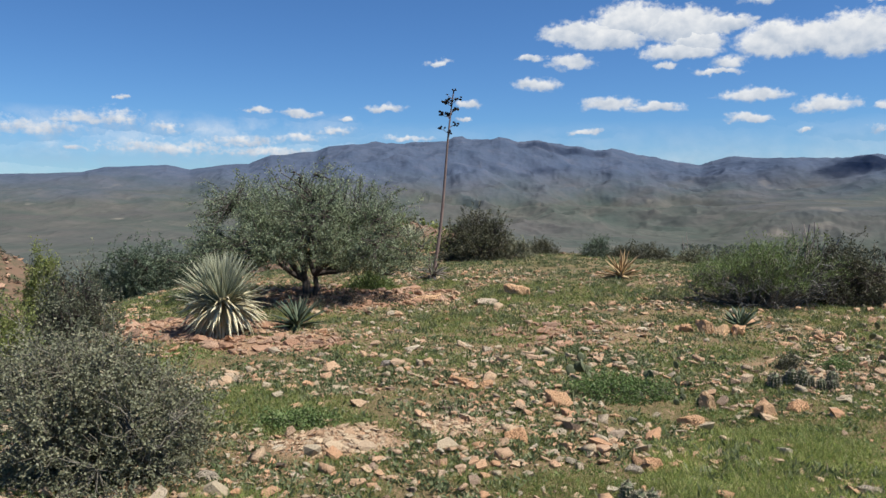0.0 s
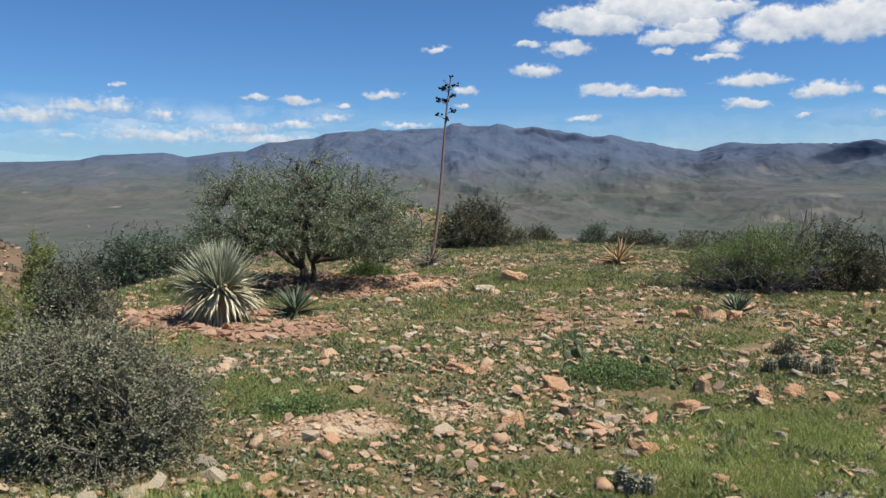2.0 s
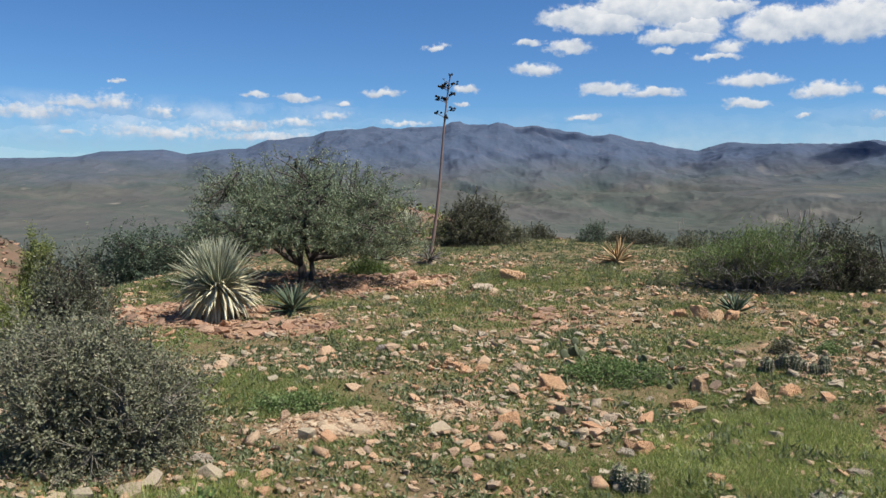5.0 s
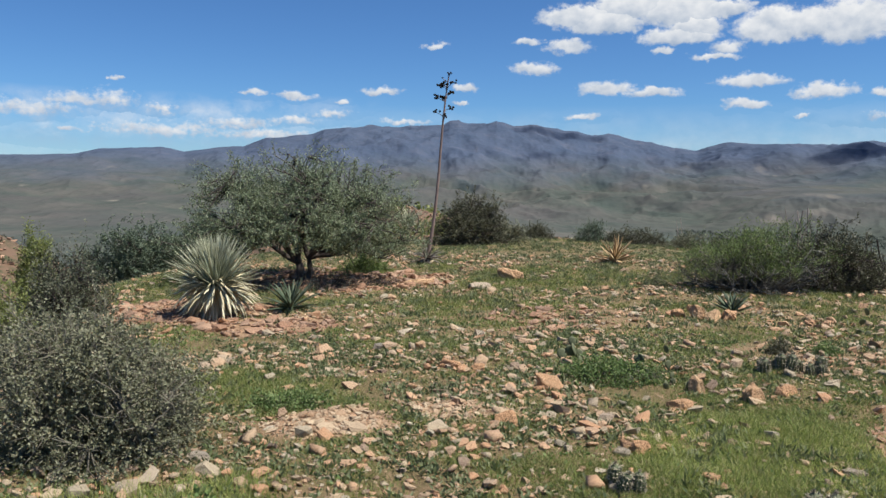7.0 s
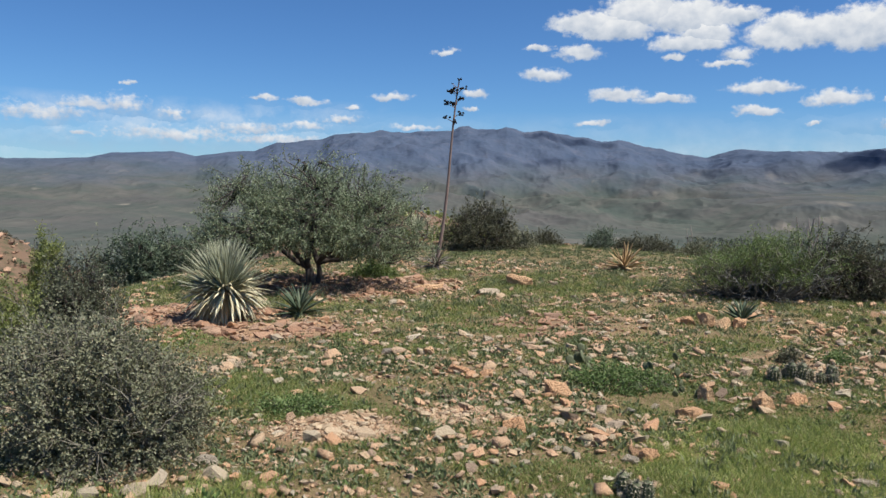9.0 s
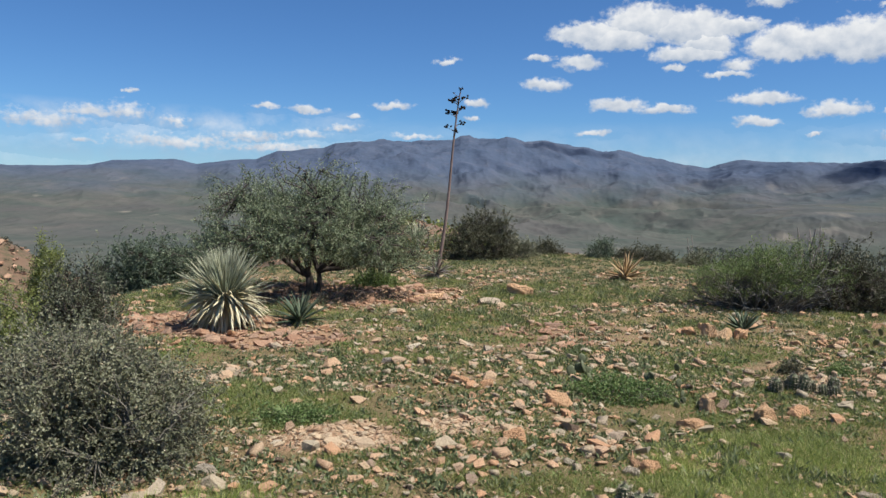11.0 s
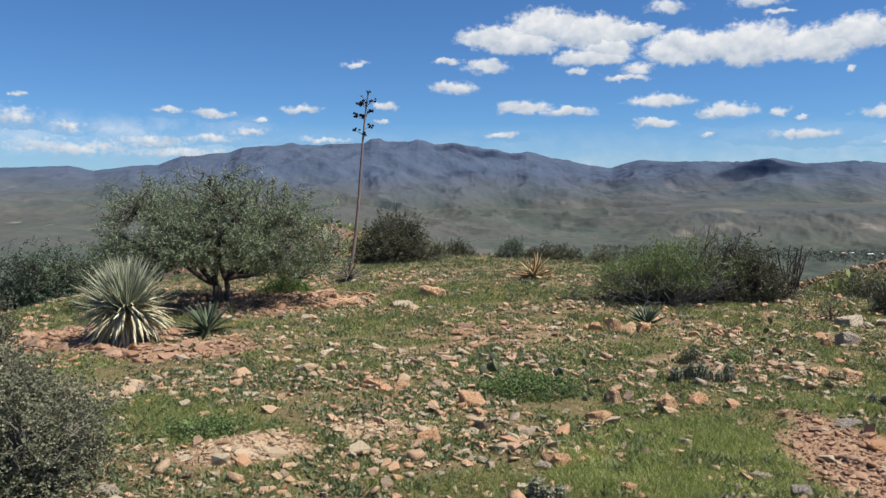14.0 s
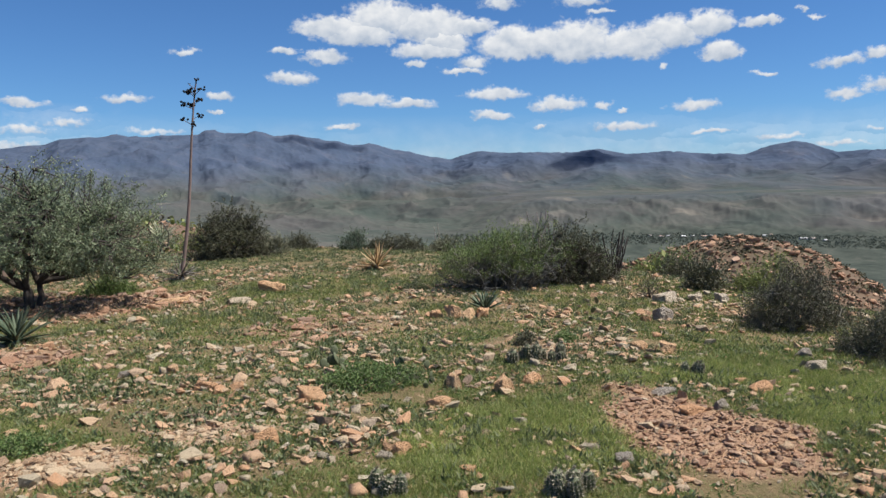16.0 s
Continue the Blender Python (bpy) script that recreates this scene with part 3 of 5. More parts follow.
def range_elevation(x, y, r, a):
    """Lifts or lowers each bearing of the range until its crest meets the skyline."""
    b = a % 360
    el, u = relief(x, y, r, (a + 180) % 360 - 180)
    order = np.argsort(AZ_FAR % 360)
    return el + np.interp(b, (AZ_FAR % 360)[order], LEVEL[order], period=360) * ease(u, 0.40, 0.97), u


_r, _a = np.meshgrid(np.array(far_r), AZ_FAR, indexing="ij")
_x, _y = _r * np.sin(np.radians(_a)), _r * np.cos(np.radians(_a))
_el, _u = relief(_x, _y, _r, (_a + 180) % 360 - 180)
_sky = skyline((AZ_FAR + 180) % 360 - 180) + 0.05 * fbm(AZ_FAR * 2.2, AZ_FAR * 0 + 3.3, 4, 70, 0.65)
_bell = np.exp(-(np.arange(-12, 13) / 5.0) ** 2)
for _ in range(5):
    _miss = _sky - (_el + LEVEL * ease(_u, 0.40, 0.97)).max(axis=0)
    LEVEL = LEVEL + np.convolve(np.pad(_miss, 12, mode="edge"), _bell / _bell.sum(), mode="valid")


def mountains(x, y, r, a):
    el, u = range_elevation(x, y, r, a)
    crest = skyline((a + 180) % 360 - 180) + 0.05 * fbm(a * 2.2, a * 0 + 3.3, 4, 70, 0.65)
    el = np.where(el > crest, crest + 0.12 * (el - crest), el)
    z = 1.6 + r * np.tan(np.radians(el - np.clip((r - 4480) / 220, 0, 1) * 1.6))
    flat = np.clip((r - R0) / 60, 0, 1)
    return z * flat + (height(x, y) - 1.0) * (1 - flat)


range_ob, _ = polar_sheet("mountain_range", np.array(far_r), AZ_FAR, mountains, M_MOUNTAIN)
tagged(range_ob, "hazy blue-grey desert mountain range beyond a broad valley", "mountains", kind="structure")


# ---------- plants: building blocks ----------
def unit(v):
    return v / np.maximum(np.linalg.norm(v, axis=-1, keepdims=True), 1e-9)


def leaf_quads(rng, p, d, length, width, droop=0.15):
    """A small pointed leaf at each place p along d. Returns corners and faces."""
    n = len(p)
    length, width = np.broadcast_to(length, n)[:, None], np.broadcast_to(width, n)[:, None]
    s = unit(np.cross(d, unit(rng.normal(size=(n, 3)))))
    mid = p + d * length * 0.5
    tip = p + d * length - np.array([0, 0, 1.0]) * length * droop
    v = np.stack([p, mid + s * width / 2, tip, mid - s * width / 2], 1).reshape(-1, 3)
    return v, np.arange(4 * n).reshape(-1, 4)


class Tubes:
    """Gathers tapered, bent tubes for one mesh."""

    def __init__(self):
        self.v, self.f, self.n = [], [], 0

    def add(self, pts, radii, sides=5):
        pts = np.asarray(pts, float)
        k = len(pts)
        t = unit(np.gradient(pts, axis=0))
        ref = np.array([0.37, 0.91, 0.17])
        a = unit(np.cross(t, ref))
        b = np.cross(t, a)
        ang = np.arange(sides) * 2 * math.pi / sides
        ringv = pts[:, None, :] + np.asarray(radii)[:, None, None] * (np.cos(ang)[None, :, None] * a[:, None, :] + np.sin(ang)[None, :, None] * b[:, None, :])
        i = np.arange(k - 1)[:, None] * sides + np.arange(sides)[None, :]
        j = np.arange(k - 1)[:, None] * sides + (np.arange(sides)[None, :] + 1) % sides
        self.f.append(np.stack([i, j, j + sides, i + sides], -1).reshape(-1, 4) + self.n)
        self.v.append(ringv.reshape(-1, 3))
        self.n += k * sides

    def add_many(self, pts, radii, sides=3):
        """Tubes of equally many points: pts is m x k x 3, radii one for each of the k points."""
        m, k, _ = pts.shape
        t = unit(np.gradient(pts, axis=1))
        a = unit(np.cross(t, np.array([0.37, 0.91, 0.17])))
        b = np.cross(t, a)
        ang = np.arange(sides) * 2 * math.pi / sides
        rad = np.asarray(radii, float)[None, :, None, None]
        ringv = pts[:, :, None, :] + rad * (np.cos(ang)[:, None] * a[:, :, None, :] + np.sin(ang)[:, None] * b[:, :, None, :])
        i = np.arange(k - 1)[:, None] * sides + np.arange(sides)[None, :]
        j = np.arange(k - 1)[:, None] * sides + (np.arange(sides)[None, :] + 1) % sides
        f = np.stack([i, j, j + sides, i + sides], -1).reshape(-1, 4)
        self.f.append((f[None] + (np.arange(m) * k * sides)[:, None, None]).reshape(-1, 4) + self.n)
        self.v.append(ringv.reshape(-1, 3))
        self.n += m * k * sides

    def make(self, name, material, parent, label=""):
        return mesh_object(name, np.concatenate(self.v), np.concatenate(self.f), material, parent, True, label)


def thing(name, x, y, label, category, group="", turn=0.0, sink=0.0, kind=""):
    ob = new(name)
    ob.empty_display_size = 0.1
    ob.matrix_basis = pose(x, y, ground_z(x, y) - sink, 0, 0, turn)
    return tagged(ob, label, category, group, kind)


def bend(rng, a, b, n, wobble):
    t = np.linspace(0, 1, n)[:, None]
    off = rng.normal(size=3) * wobble * np.linalg.norm(b - a)
    return a + (b - a) * t + off * (t * (1 - t) * 4) + rng.normal(size=(n, 3)) * wobble * 0.25 * np.linalg.norm(b - a) * (t * (1 - t) * 4)


def bend_many(rng, a, b, n, wobble):
    t = np.linspace(0, 1, n)[None, :, None]
    span = np.linalg.norm(b - a, axis=1)[:, None, None]
    off = rng.normal(size=(len(a), 1, 3)) * wobble * span
    return a[:, None, :] + (b - a)[:, None, :] * t + (off + rng.normal(size=(len(a), n, 3)) * wobble * 0.25 * span) * (t * (1 - t) * 4)


def nearest(hubs, pts, rng=None, jitter=0.0):
    out = np.empty_like(pts)
    for i in range(0, len(pts), 400):
        d = ((hubs[None] - pts[i:i + 400, None]) ** 2).sum(-1)
        if rng is not None:
            d = d + rng.uniform(0, jitter, d.shape)
        out[i:i + 400] = hubs[np.argmin(d, axis=1)]
    return out


def shrub(name, x, y, rx, ry, h, label, leafmat, seed, category="shrub", twigs=700, per=9, leaf=0.03, wide=0.4, up=0.5, stems=16, bark=None,
          twig_len=0.16, lump=0.35, low=0.05, group="", hollow=0.45, droop=0.15, sink=0.02, stem_r=0.012, bare=0, bare_bark=None, gap=0.0, parts=("branchwork", "foliage")):
    """A rounded shrub: bent stems, fine twigs, and small leaves along the twigs."""
    rng = np.random.default_rng(seed)
    ob = thing(name, x, y, label, category, group, sink=sink)
    n = twigs
    th = rng.uniform(0, 2 * math.pi, n)
    cz = rng.uniform(-0.12, 1.0, n)
    sz = np.sqrt(np.clip(1 - cz * cz, 0, 1))
    d = np.stack([sz * np.cos(th), sz * np.sin(th), cz], -1)
    lumps = 1 - lump + lump * 1.7 * vnoise(th * 1.6 + seed, cz * 2.6 + 5, seed) + 0.12 * rng.normal(size=n)
    rad = (hollow + (1 - hollow) * rng.uniform(0, 1, n) ** 0.45) * lumps
    tip = d * rad[:, None] * np.array([rx, ry, h * 0.95])
    tip[:, 2] = np.maximum(tip[:, 2], 0) + low * h + np.abs(rng.normal(size=n)) * 0.03 * h
    if gap:
        q = tip / max(rx, 0.3) * 3.2
        open_ = vnoise(q[:, 0] + q[:, 1] * 0.6 + seed, q[:, 2] * 1.3 + q[:, 1] * 0.5, seed + 7)
        tip = tip[open_ > gap]
        n = len(tip)
    out = unit(tip + np.array([0, 0, -0.1 * h]))
    tw = unit(out + up * np.array([0, 0, 1.0]) + 0.55 * rng.normal(size=(n, 3)))
    base = tip - tw * twig_len * rng.uniform(0.6, 1.2, n)[:, None]
    base[:, 2] = np.maximum(base[:, 2], 0.02)
    tubes = Tubes()
    order = rng.permutation(n)
    hubs = []
    for i in order[:stems]:
        foot = np.array([rng.normal() * 0.12 * rx, rng.normal() * 0.12 * ry, -0.03])
        pts = bend(rng, foot, base[i] * 0.95, 7, 0.10)
        tubes.add(pts, np.linspace(stem_r, stem_r * 0.4, 7), 5)
        hubs.append(pts[2:])
    hubs = np.concatenate(hubs)
    pick = order[stems:stems + n // 2]
    tubes.add_many(bend_many(rng, nearest(hubs, base[pick], rng, 0.02), base[pick], 4, 0.12), np.linspace(stem_r * 0.45, stem_r * 0.2, 4))
    tubes.add_many(bend_many(rng, base[::2], tip[::2], 3, 0.10), (stem_r * 0.24, stem_r * 0.18, stem_r * 0.08))
    # crooked bare branches low in the shrub
    dead = Tubes() if bare_bark else tubes
    for _ in range(bare):
        az, reach = rng.uniform(0, 2 * math.pi), rng.uniform(0.55, 1.05)
        end = np.array([math.cos(az) * rx * reach, math.sin(az) * ry * reach, h * rng.uniform(0.08, 0.62)])
        foot = end * np.array([0.25, 0.25, 0]) + rng.normal(size=3) * 0.05
        pts = bend(rng, foot * np.array([1, 1, 0]), end, 7, 0.16)
        pts[:, 2] = np.maximum(pts[:, 2], 0.02)
        dead.add(pts, np.linspace(stem_r * 0.9, stem_r * 0.25, 7), 4)
        side = pts[rng.integers(2, 6, 3)]
        dead.add_many(bend_many(rng, side, side + unit(rng.normal(size=(3, 3)) + np.array([math.cos(az), math.sin(az), 0.6])) * rng.uniform(0.1, 0.3, (3, 1)), 4, 0.15), np.linspace(stem_r * 0.4, stem_r * 0.12, 4))
    tubes.make(parts[0], bark or M_GREY_BARK, ob)
    if bare_bark:
        dead.make("dead_branchwork", bare_bark, ob, "grey tangled dead branches")
    t = rng.uniform(0.05, 1.1, (n, per))
    p = base[:, None, :] + (tip - base)[:, None, :] * t[..., None] + rng.normal(size=(n, per, 3)) * leaf * 0.35
    ld = unit(tw[:, None, :] * 0.8 + rng.normal(size=(n, per, 3)) * 0.8 + np.array([0, 0, 0.25]))
    p, ld = p.reshape(-1, 3), ld.reshape(-1, 3)
    p[:, 2] = np.maximum(p[:, 2], 0.015)
    ln = leaf * rng.uniform(0.6, 1.3, len(p))
    v, f = leaf_quads(rng, p, ld, ln, ln * wide, droop)
    mesh_object(parts[1], v, f, leafmat, ob)
    return ob


def mesquite(x, y, seed=3):
    """A low spreading tree: a short forked trunk, crooked limbs and a wide airy crown of fine leaves."""
    rng = np.random.default_rng(seed)
    ob = thing("mesquite_tree", x, y, "low spreading mesquite tree with airy grey-green leaves on dark limbs", "tree", sink=0.03)
    hubs = []

    def grow(tubes, p, d, length, r, depth):
        n = 6
        pts = [p]
        for s in range(n):
            d = unit(d + rng.normal(size=3) * 0.17 + np.array([0, 0, 0.03]))
            q = pts[-1] + d * length / n
            q[2] = max(q[2], 0.3)
            pts.append(q)
        tubes.add(pts, np.linspace(r, r * 0.55, n + 1), 7 if depth > 1 else 5)
        hubs.extend(pts[2:] if depth > 1 else pts)
        if depth > 0:
            for c in range(3):
                i = rng.integers(2, n + 1)
                side = unit(np.cross(d, rng.normal(size=3)))
                grow(tubes, np.array(pts[i]), unit(d * 0.8 + side * rng.uniform(0.4, 0.9)), length * rng.uniform(0.5, 0.75), r * 0.5, depth - 1)

    fork = np.array([0.02, 0.0, 0.30])
    trunk = Tubes()
    trunk.add(bend(rng, np.array([-0.02, 0, -0.05]), fork, 6, 0.05), np.array([0.095, 0.075, 0.066, 0.062, 0.066, 0.055]), 9)
    trunk.make("trunk", M_BARK, ob)
    trunk = Tubes()
    trunk.add(bend(rng, np.array([0.10, 0.03, -0.05]), np.array([0.16, 0.02, 0.40]), 6, 0.05), np.array([0.055, 0.045, 0.042, 0.04, 0.038, 0.034]), 8)
    trunk.make("trunk", M_BARK, ob)
    for az, el, ln in ((182, 28, 1.0), (160, 50, 0.95), (100, 58, 0.9), (60, 60, 0.95), (15, 35, 1.0), (345, 16, 0.95), (250, 48, 0.75), (300, 45, 0.8), (215, 40, 0.8), (80, 80, 1.0)):
        d = np.array([math.cos(radians(az)) * math.cos(radians(el)), math.sin(radians(az)) * math.cos(radians(el)), math.sin(radians(el))])
        start = fork if abs(az - 180) < 100 else np.array([0.15, 0.02, 0.38])
        limb = Tubes()
        grow(limb, start.copy(), d, ln, 0.042, 2)
        limb.make("limb", M_BARK, ob)
    hubs = np.array(hubs)
    # tips of the crown: a broad uneven mound with gaps
    n = 4000
    th, cz = rng.uniform(0, 2 * math.pi, n), rng.uniform(-0.25, 1.0, n)
    sz = np.sqrt(1 - cz * cz) ** 0.7
    d = np.stack([sz * np.cos(th), sz * np.sin(th), cz], -1)
    lumps = 0.82 + 0.28 * vnoise(th * 2.6, cz * 4.2 + 9, 8) + 0.12 * rng.normal(size=n)
    rad = (0.28 + 0.72 * rng.uniform(0, 1, n) ** 0.55) * lumps
    tip = d * rad[:, None] * np.array([1.70, 1.35, 1.27]) + np.array([0.03, 0, 0.62])
    gap = vnoise(tip[:, 0] * 4.2 + 7, tip[:, 2] * 4.2 + tip[:, 1] * 1.5, 17)
    low_edge = 0.64 - 0.15 * np.clip((np.abs(tip[:, 0]) - 0.35) / 0.8, 0, 1)
    tip = tip[(gap > 0.19) & (tip[:, 2] > low_edge)]
    n = len(tip)
    # long shoots that stand out of the crown
    m = 90
    th, cz = rng.uniform(0, 2 * math.pi, m), rng.uniform(0.05, 0.95, m)
    sz = np.sqrt(1 - cz * cz)
    shoot = np.stack([sz * np.cos(th), sz * np.sin(th), cz], -1) * np.array([1.70, 1.35, 1.27]) * rng.uniform(0.95, 1.12, (m, 1)) + np.array([0.03, 0, 0.62])
    shoot[:, 2] += rng.uniform(0, 0.14, m)
    tip = np.concatenate([tip, shoot])
    n = len(tip)
    near = nearest(hubs, tip)
    tw = unit(unit(tip - near) + unit(tip - np.array([0, 0, 0.3])) * 0.6 + rng.normal(size=(n, 3)) * 0.35 + np.array([0, 0, 0.1]))
    base = tip - tw * 0.16
    twigs = Tubes()
    pick = np.concatenate([np.arange(0, n - m, 3), np.arange(n - m, n)])
    twigs.add_many(bend_many(rng, near[pick], base[pick], 5, 0.1), (0.014, 0.011, 0.009, 0.007, 0.005))
    twigs.add_many(bend_many(rng, base, tip, 3, 0.1), (0.0045, 0.0035, 0.002))
    twigs.make("branchwork", M_BARK, ob)
    per = 32
    t = rng.uniform(-0.1, 1.15, (n, per))
    p = (base[:, None, :] + (tip - base)[:, None, :] * t[..., None] + rng.normal(size=(n, per, 3)) * 0.03).reshape(-1, 3)
    d = unit(rng.normal(size=p.shape) + np.array([0, 0, -0.1]))
    ln = rng.uniform(0.024, 0.052, len(p))
    v, f = leaf_quads(rng, p, d, ln, ln * 0.34, 0.2)
    mesh_object("crown", v, f, M_L_MESQ, ob)
    return ob


def blade_mesh(name, length, width, curve, thick, material, segs=5, fold=0.25):
    """A long leaf lying along +Y from the origin, folded along its middle, bending down by curve, with some thickness."""
    t = np.linspace(0, 1, segs + 1)
    prof = np.interp(t, [0, 0.08, 0.35, 0.75, 1.0], [0.75, 0.85, 1.0, 0.6, 0.03])
    v, f = [], []
    for k, (s, w) in enumerate(zip(t, prof)):
        a = curve * s
        yy = length * (math.sin(a) / curve if abs(curve) > 1e-3 else s)
        zz = -length * ((1 - math.cos(a)) / curve if abs(curve) > 1e-3 else 0)
        w2 = width * w / 2
        v += [(-w2, yy, zz + w2 * fold), (0, yy, zz), (w2, yy, zz + w2 * fold), (0, yy, zz - thick * (0.3 + 0.7 * w))]
    for k in range(segs):
        b = 4 * k
        f += [(b, b + 1, b + 5, b + 4), (b + 1, b + 2, b + 6, b + 5), (b + 2, b + 3, b + 7, b + 6), (b + 3, b, b + 4, b + 7)]
    me = bpy.data.meshes.new(name)
    me.from_pydata(v, [], f)
    me.polygons.foreach_set("use_smooth", np.ones(len(f), bool))
    me.materials.append(material)
    return me


def rosette(ob, meshes, n, el_range, rng, base_z=0.0, base_r=0.03, size=(0.8, 1.1), name="leaf", power=1.0, loose=5.0):
    """Sets leaves round a core, from the lowest elevation to the highest."""
    for i in range(n):
        s = (i + 0.5) / n
        el = el_range[0] + (el_range[1] - el_range[0]) * s ** power + rng.normal() * loose
        az = i * 137.508 + rng.normal() * 9
        k = rng.uniform(*size)
        c, sn = math.cos(radians(el)), math.sin(radians(el))
        m = pose(0, 0, 0, 0, 0, az) @ Matrix.Translation((0, base_r * c, base_z + base_r * sn)) @ pose(0, 0, 0, el, rng.normal() * 10, 0) @ Matrix.Scale(k, 4)
        shared(name, meshes[i % len(meshes)], "", ob, m)


# ---------- the plants of the hilltop ----------
def sotol(x, y, seed, scale=1.0, n_green=290, n_dry=260):
    rng = np.random.default_rng(seed)
    ob = thing("sotol_plant", x, y, "large sotol with grey-green blades above a skirt of dry leaves", "desert plant")
    core = Tubes()
    core.add([(0, 0, -0.02), (0, 0, 0.16), (0, 0, 0.36), (0, 0, 0.46)], (0.10, 0.13, 0.10, 0.02), 12)
    core.make("core", M_SOTOL_DRY, ob)
    green = [blade_mesh("sotol_blade", 0.66 * scale, 0.023, cv, 0.003, M_SOTOL, 5) for cv in (0.05, 0.15, 0.3)]
    dry = [blade_mesh("sotol_dry_blade", 0.50 * scale, 0.036, cv, 0.003, M_SOTOL_DRY, 5) for cv in (0.4, 0.8, 1.2)]
    rosette(ob, green, n_green, (14, 89), rng, 0.31 * scale, 0.07, (0.82, 1.12), "blade", 0.6)
    rosette(ob, dry, n_dry, (-72, 26), rng, 0.38 * scale, 0.11, (0.65, 1.15), "dry_blade", 1.0, 12.0)
    return ob


def agave(name, x, y, seed, label, material, n=34, length=0.30, width=0.045, low=2, high=80, curve=0.12, base_z=0.03, group="agaves"):
    rng = np.random.default_rng(seed)
    ob = thing(name, x, y, label, "agave", group)
    me = [blade_mesh("agave_blade", length, width, c, 0.010, material, 5, 0.5) for c in (curve * 0.4, curve, curve * 1.6)]
    core = Tubes()
    core.add([(0, 0, -0.02), (0, 0, base_z), (0, 0, base_z + 0.05)], (0.05, 0.055, 0.01), 8)
    core.make("core", material, ob)
    rosette(ob, me, n, (low, high), rng, base_z, 0.03, (0.75, 1.1))
    return ob


def pod(rng, size):
    """A cluster of dry seed capsules."""
    bm = bmesh.new()
    for i in range(7):
        m = Matrix.Translation(Vector(rng.normal(size=3) * size * np.array([0.55, 0.55, 0.28]))) @ Euler(rng.uniform(0, 3, 3)).to_matrix().to_4x4() @ Matrix.Diagonal((size * 0.35, size * 0.35, size * 0.55, 1))
        bmesh.ops.create_icosphere(bm, subdivisions=1, radius=1, matrix=m)
    return bm


def part(name, bm, material, parent, label="", smooth=False):
    me = bpy.data.meshes.new(name)
    bm.to_mesh(me)
    bm.free()
    me.materials.append(material)
    if smooth:
        me.polygons.foreach_set("use_smooth", np.ones(len(me.polygons), bool))
    ob = new(name, me)
    ob.parent = parent
    if label:
        tagged(ob, label)
    return ob


def century_plant(x, y):
    rng = np.random.default_rng(11)
    ob = thing("century_plant", x, y, "dead agave with a tall dry flower stalk and dark seed pods", "agave")
    me = [blade_mesh("withered_blade", 0.44, 0.042, c, 0.006, M_AGAVE_GREY, 5, 0.4) for c in (0.1, 0.5, 0.9)]
    rosette(ob, me, 40, (-6, 50), rng, 0.06, 0.03, (0.7, 1.1))
    n = 22
    ts = np.linspace(0, 1, n)
    pts = np.stack([0.41 * ts + 0.03 * np.sin(ts * 5.5), 0.05 * ts, STALK_TOP * ts], -1)
    tube = Tubes()
    tube.add(pts, np.interp(ts, [0, 0.1, 0.3, 0.75, 1], [0.036, 0.034, 0.029, 0.018, 0.010]), 9)
    stalk = tube.make("flower_stalk", M_STALK, ob)
    for bx, bl in ((-0.10, 0.42), (0.12, 0.34), (-0.03, 0.55)):
        tube = Tubes()
        tube.add(bend(rng, np.array([bx * 0.3, 0, 0.03]), np.array([bx, -0.05, bl]), 5, 0.05), (0.012, 0.011, 0.010, 0.008, 0.003), 6)
        tube.make("old_stem", M_STALK, ob)
    # side branches with their pods: height along the stalk, reach to the side, and depth
    for s, reach, dy, size in ((0.785, -0.125, 0.03, 0.042), (0.765, 0.045, -0.03, 0.034), (0.81, 0.10, 0.05, 0.042), (0.862, -0.135, -0.02, 0.048), (0.862, -0.05, 0.05, 0.048),
                               (0.885, 0.095, 0.02, 0.044), (0.925, -0.13, 0.03, 0.046), (0.925, -0.05, -0.04, 0.052), (0.94, 0.09, -0.02, 0.044), (0.985, 0.005, 0.0, 0.032), (0.965, -0.11, 0.0, 0.014)):
        c = np.array([np.interp(s, ts, pts[:, 0]), np.interp(s, ts, pts[:, 1]), STALK_TOP * s])
        end = c + np.array([reach, dy, 0.03])
        tube = Tubes()
        tube.add(bend(rng, c - np.array([0, 0, 0.05]), end, 4, 0.08), (0.008, 0.006, 0.006, 0.005), 5)
        br = tube.make("side_branch", M_STALK, ob)
        o = part("pod_cluster", pod(rng, size * 1.35), M_POD, br, "dark clustered seed pods")
        o.location = Vector(end) + Vector((0, 0, size * 0.3))
    return ob


def ocotillo(name, x, y, seed, n=16, h=0.75, spread=0.28, label="cluster of thin dark upright thorny stems", mat=None):
    rng = np.random.default_rng(seed)
    ob = thing(name, x, y, label, "desert plant")
    for i in range(n):
        a = rng.uniform(0, 2 * math.pi)
        r = spread * rng.uniform(0.2, 1.0)
        hh = h * rng.uniform(0.55, 1.05)
        tube = Tubes()
        tube.add(bend(rng, np.array([math.cos(a) * 0.03, math.sin(a) * 0.03, -0.02]), np.array([math.cos(a) * r, math.sin(a) * r, hh]), 8, 0.05), np.linspace(0.016, 0.008, 8) * rng.uniform(0.7, 1.2), 6)
        for _ in range(14):
            s = rng.uniform(0.15, 1)
            c = np.array([math.cos(a) * r * s, math.sin(a) * r * s, hh * s])
            tube.add([c, c + rng.normal(size=3) * 0.018 + np.array([0, 0, 0.008])], (0.004, 0.001), 3)
        tube.make("stem", mat or M_BARK, ob)
    return ob


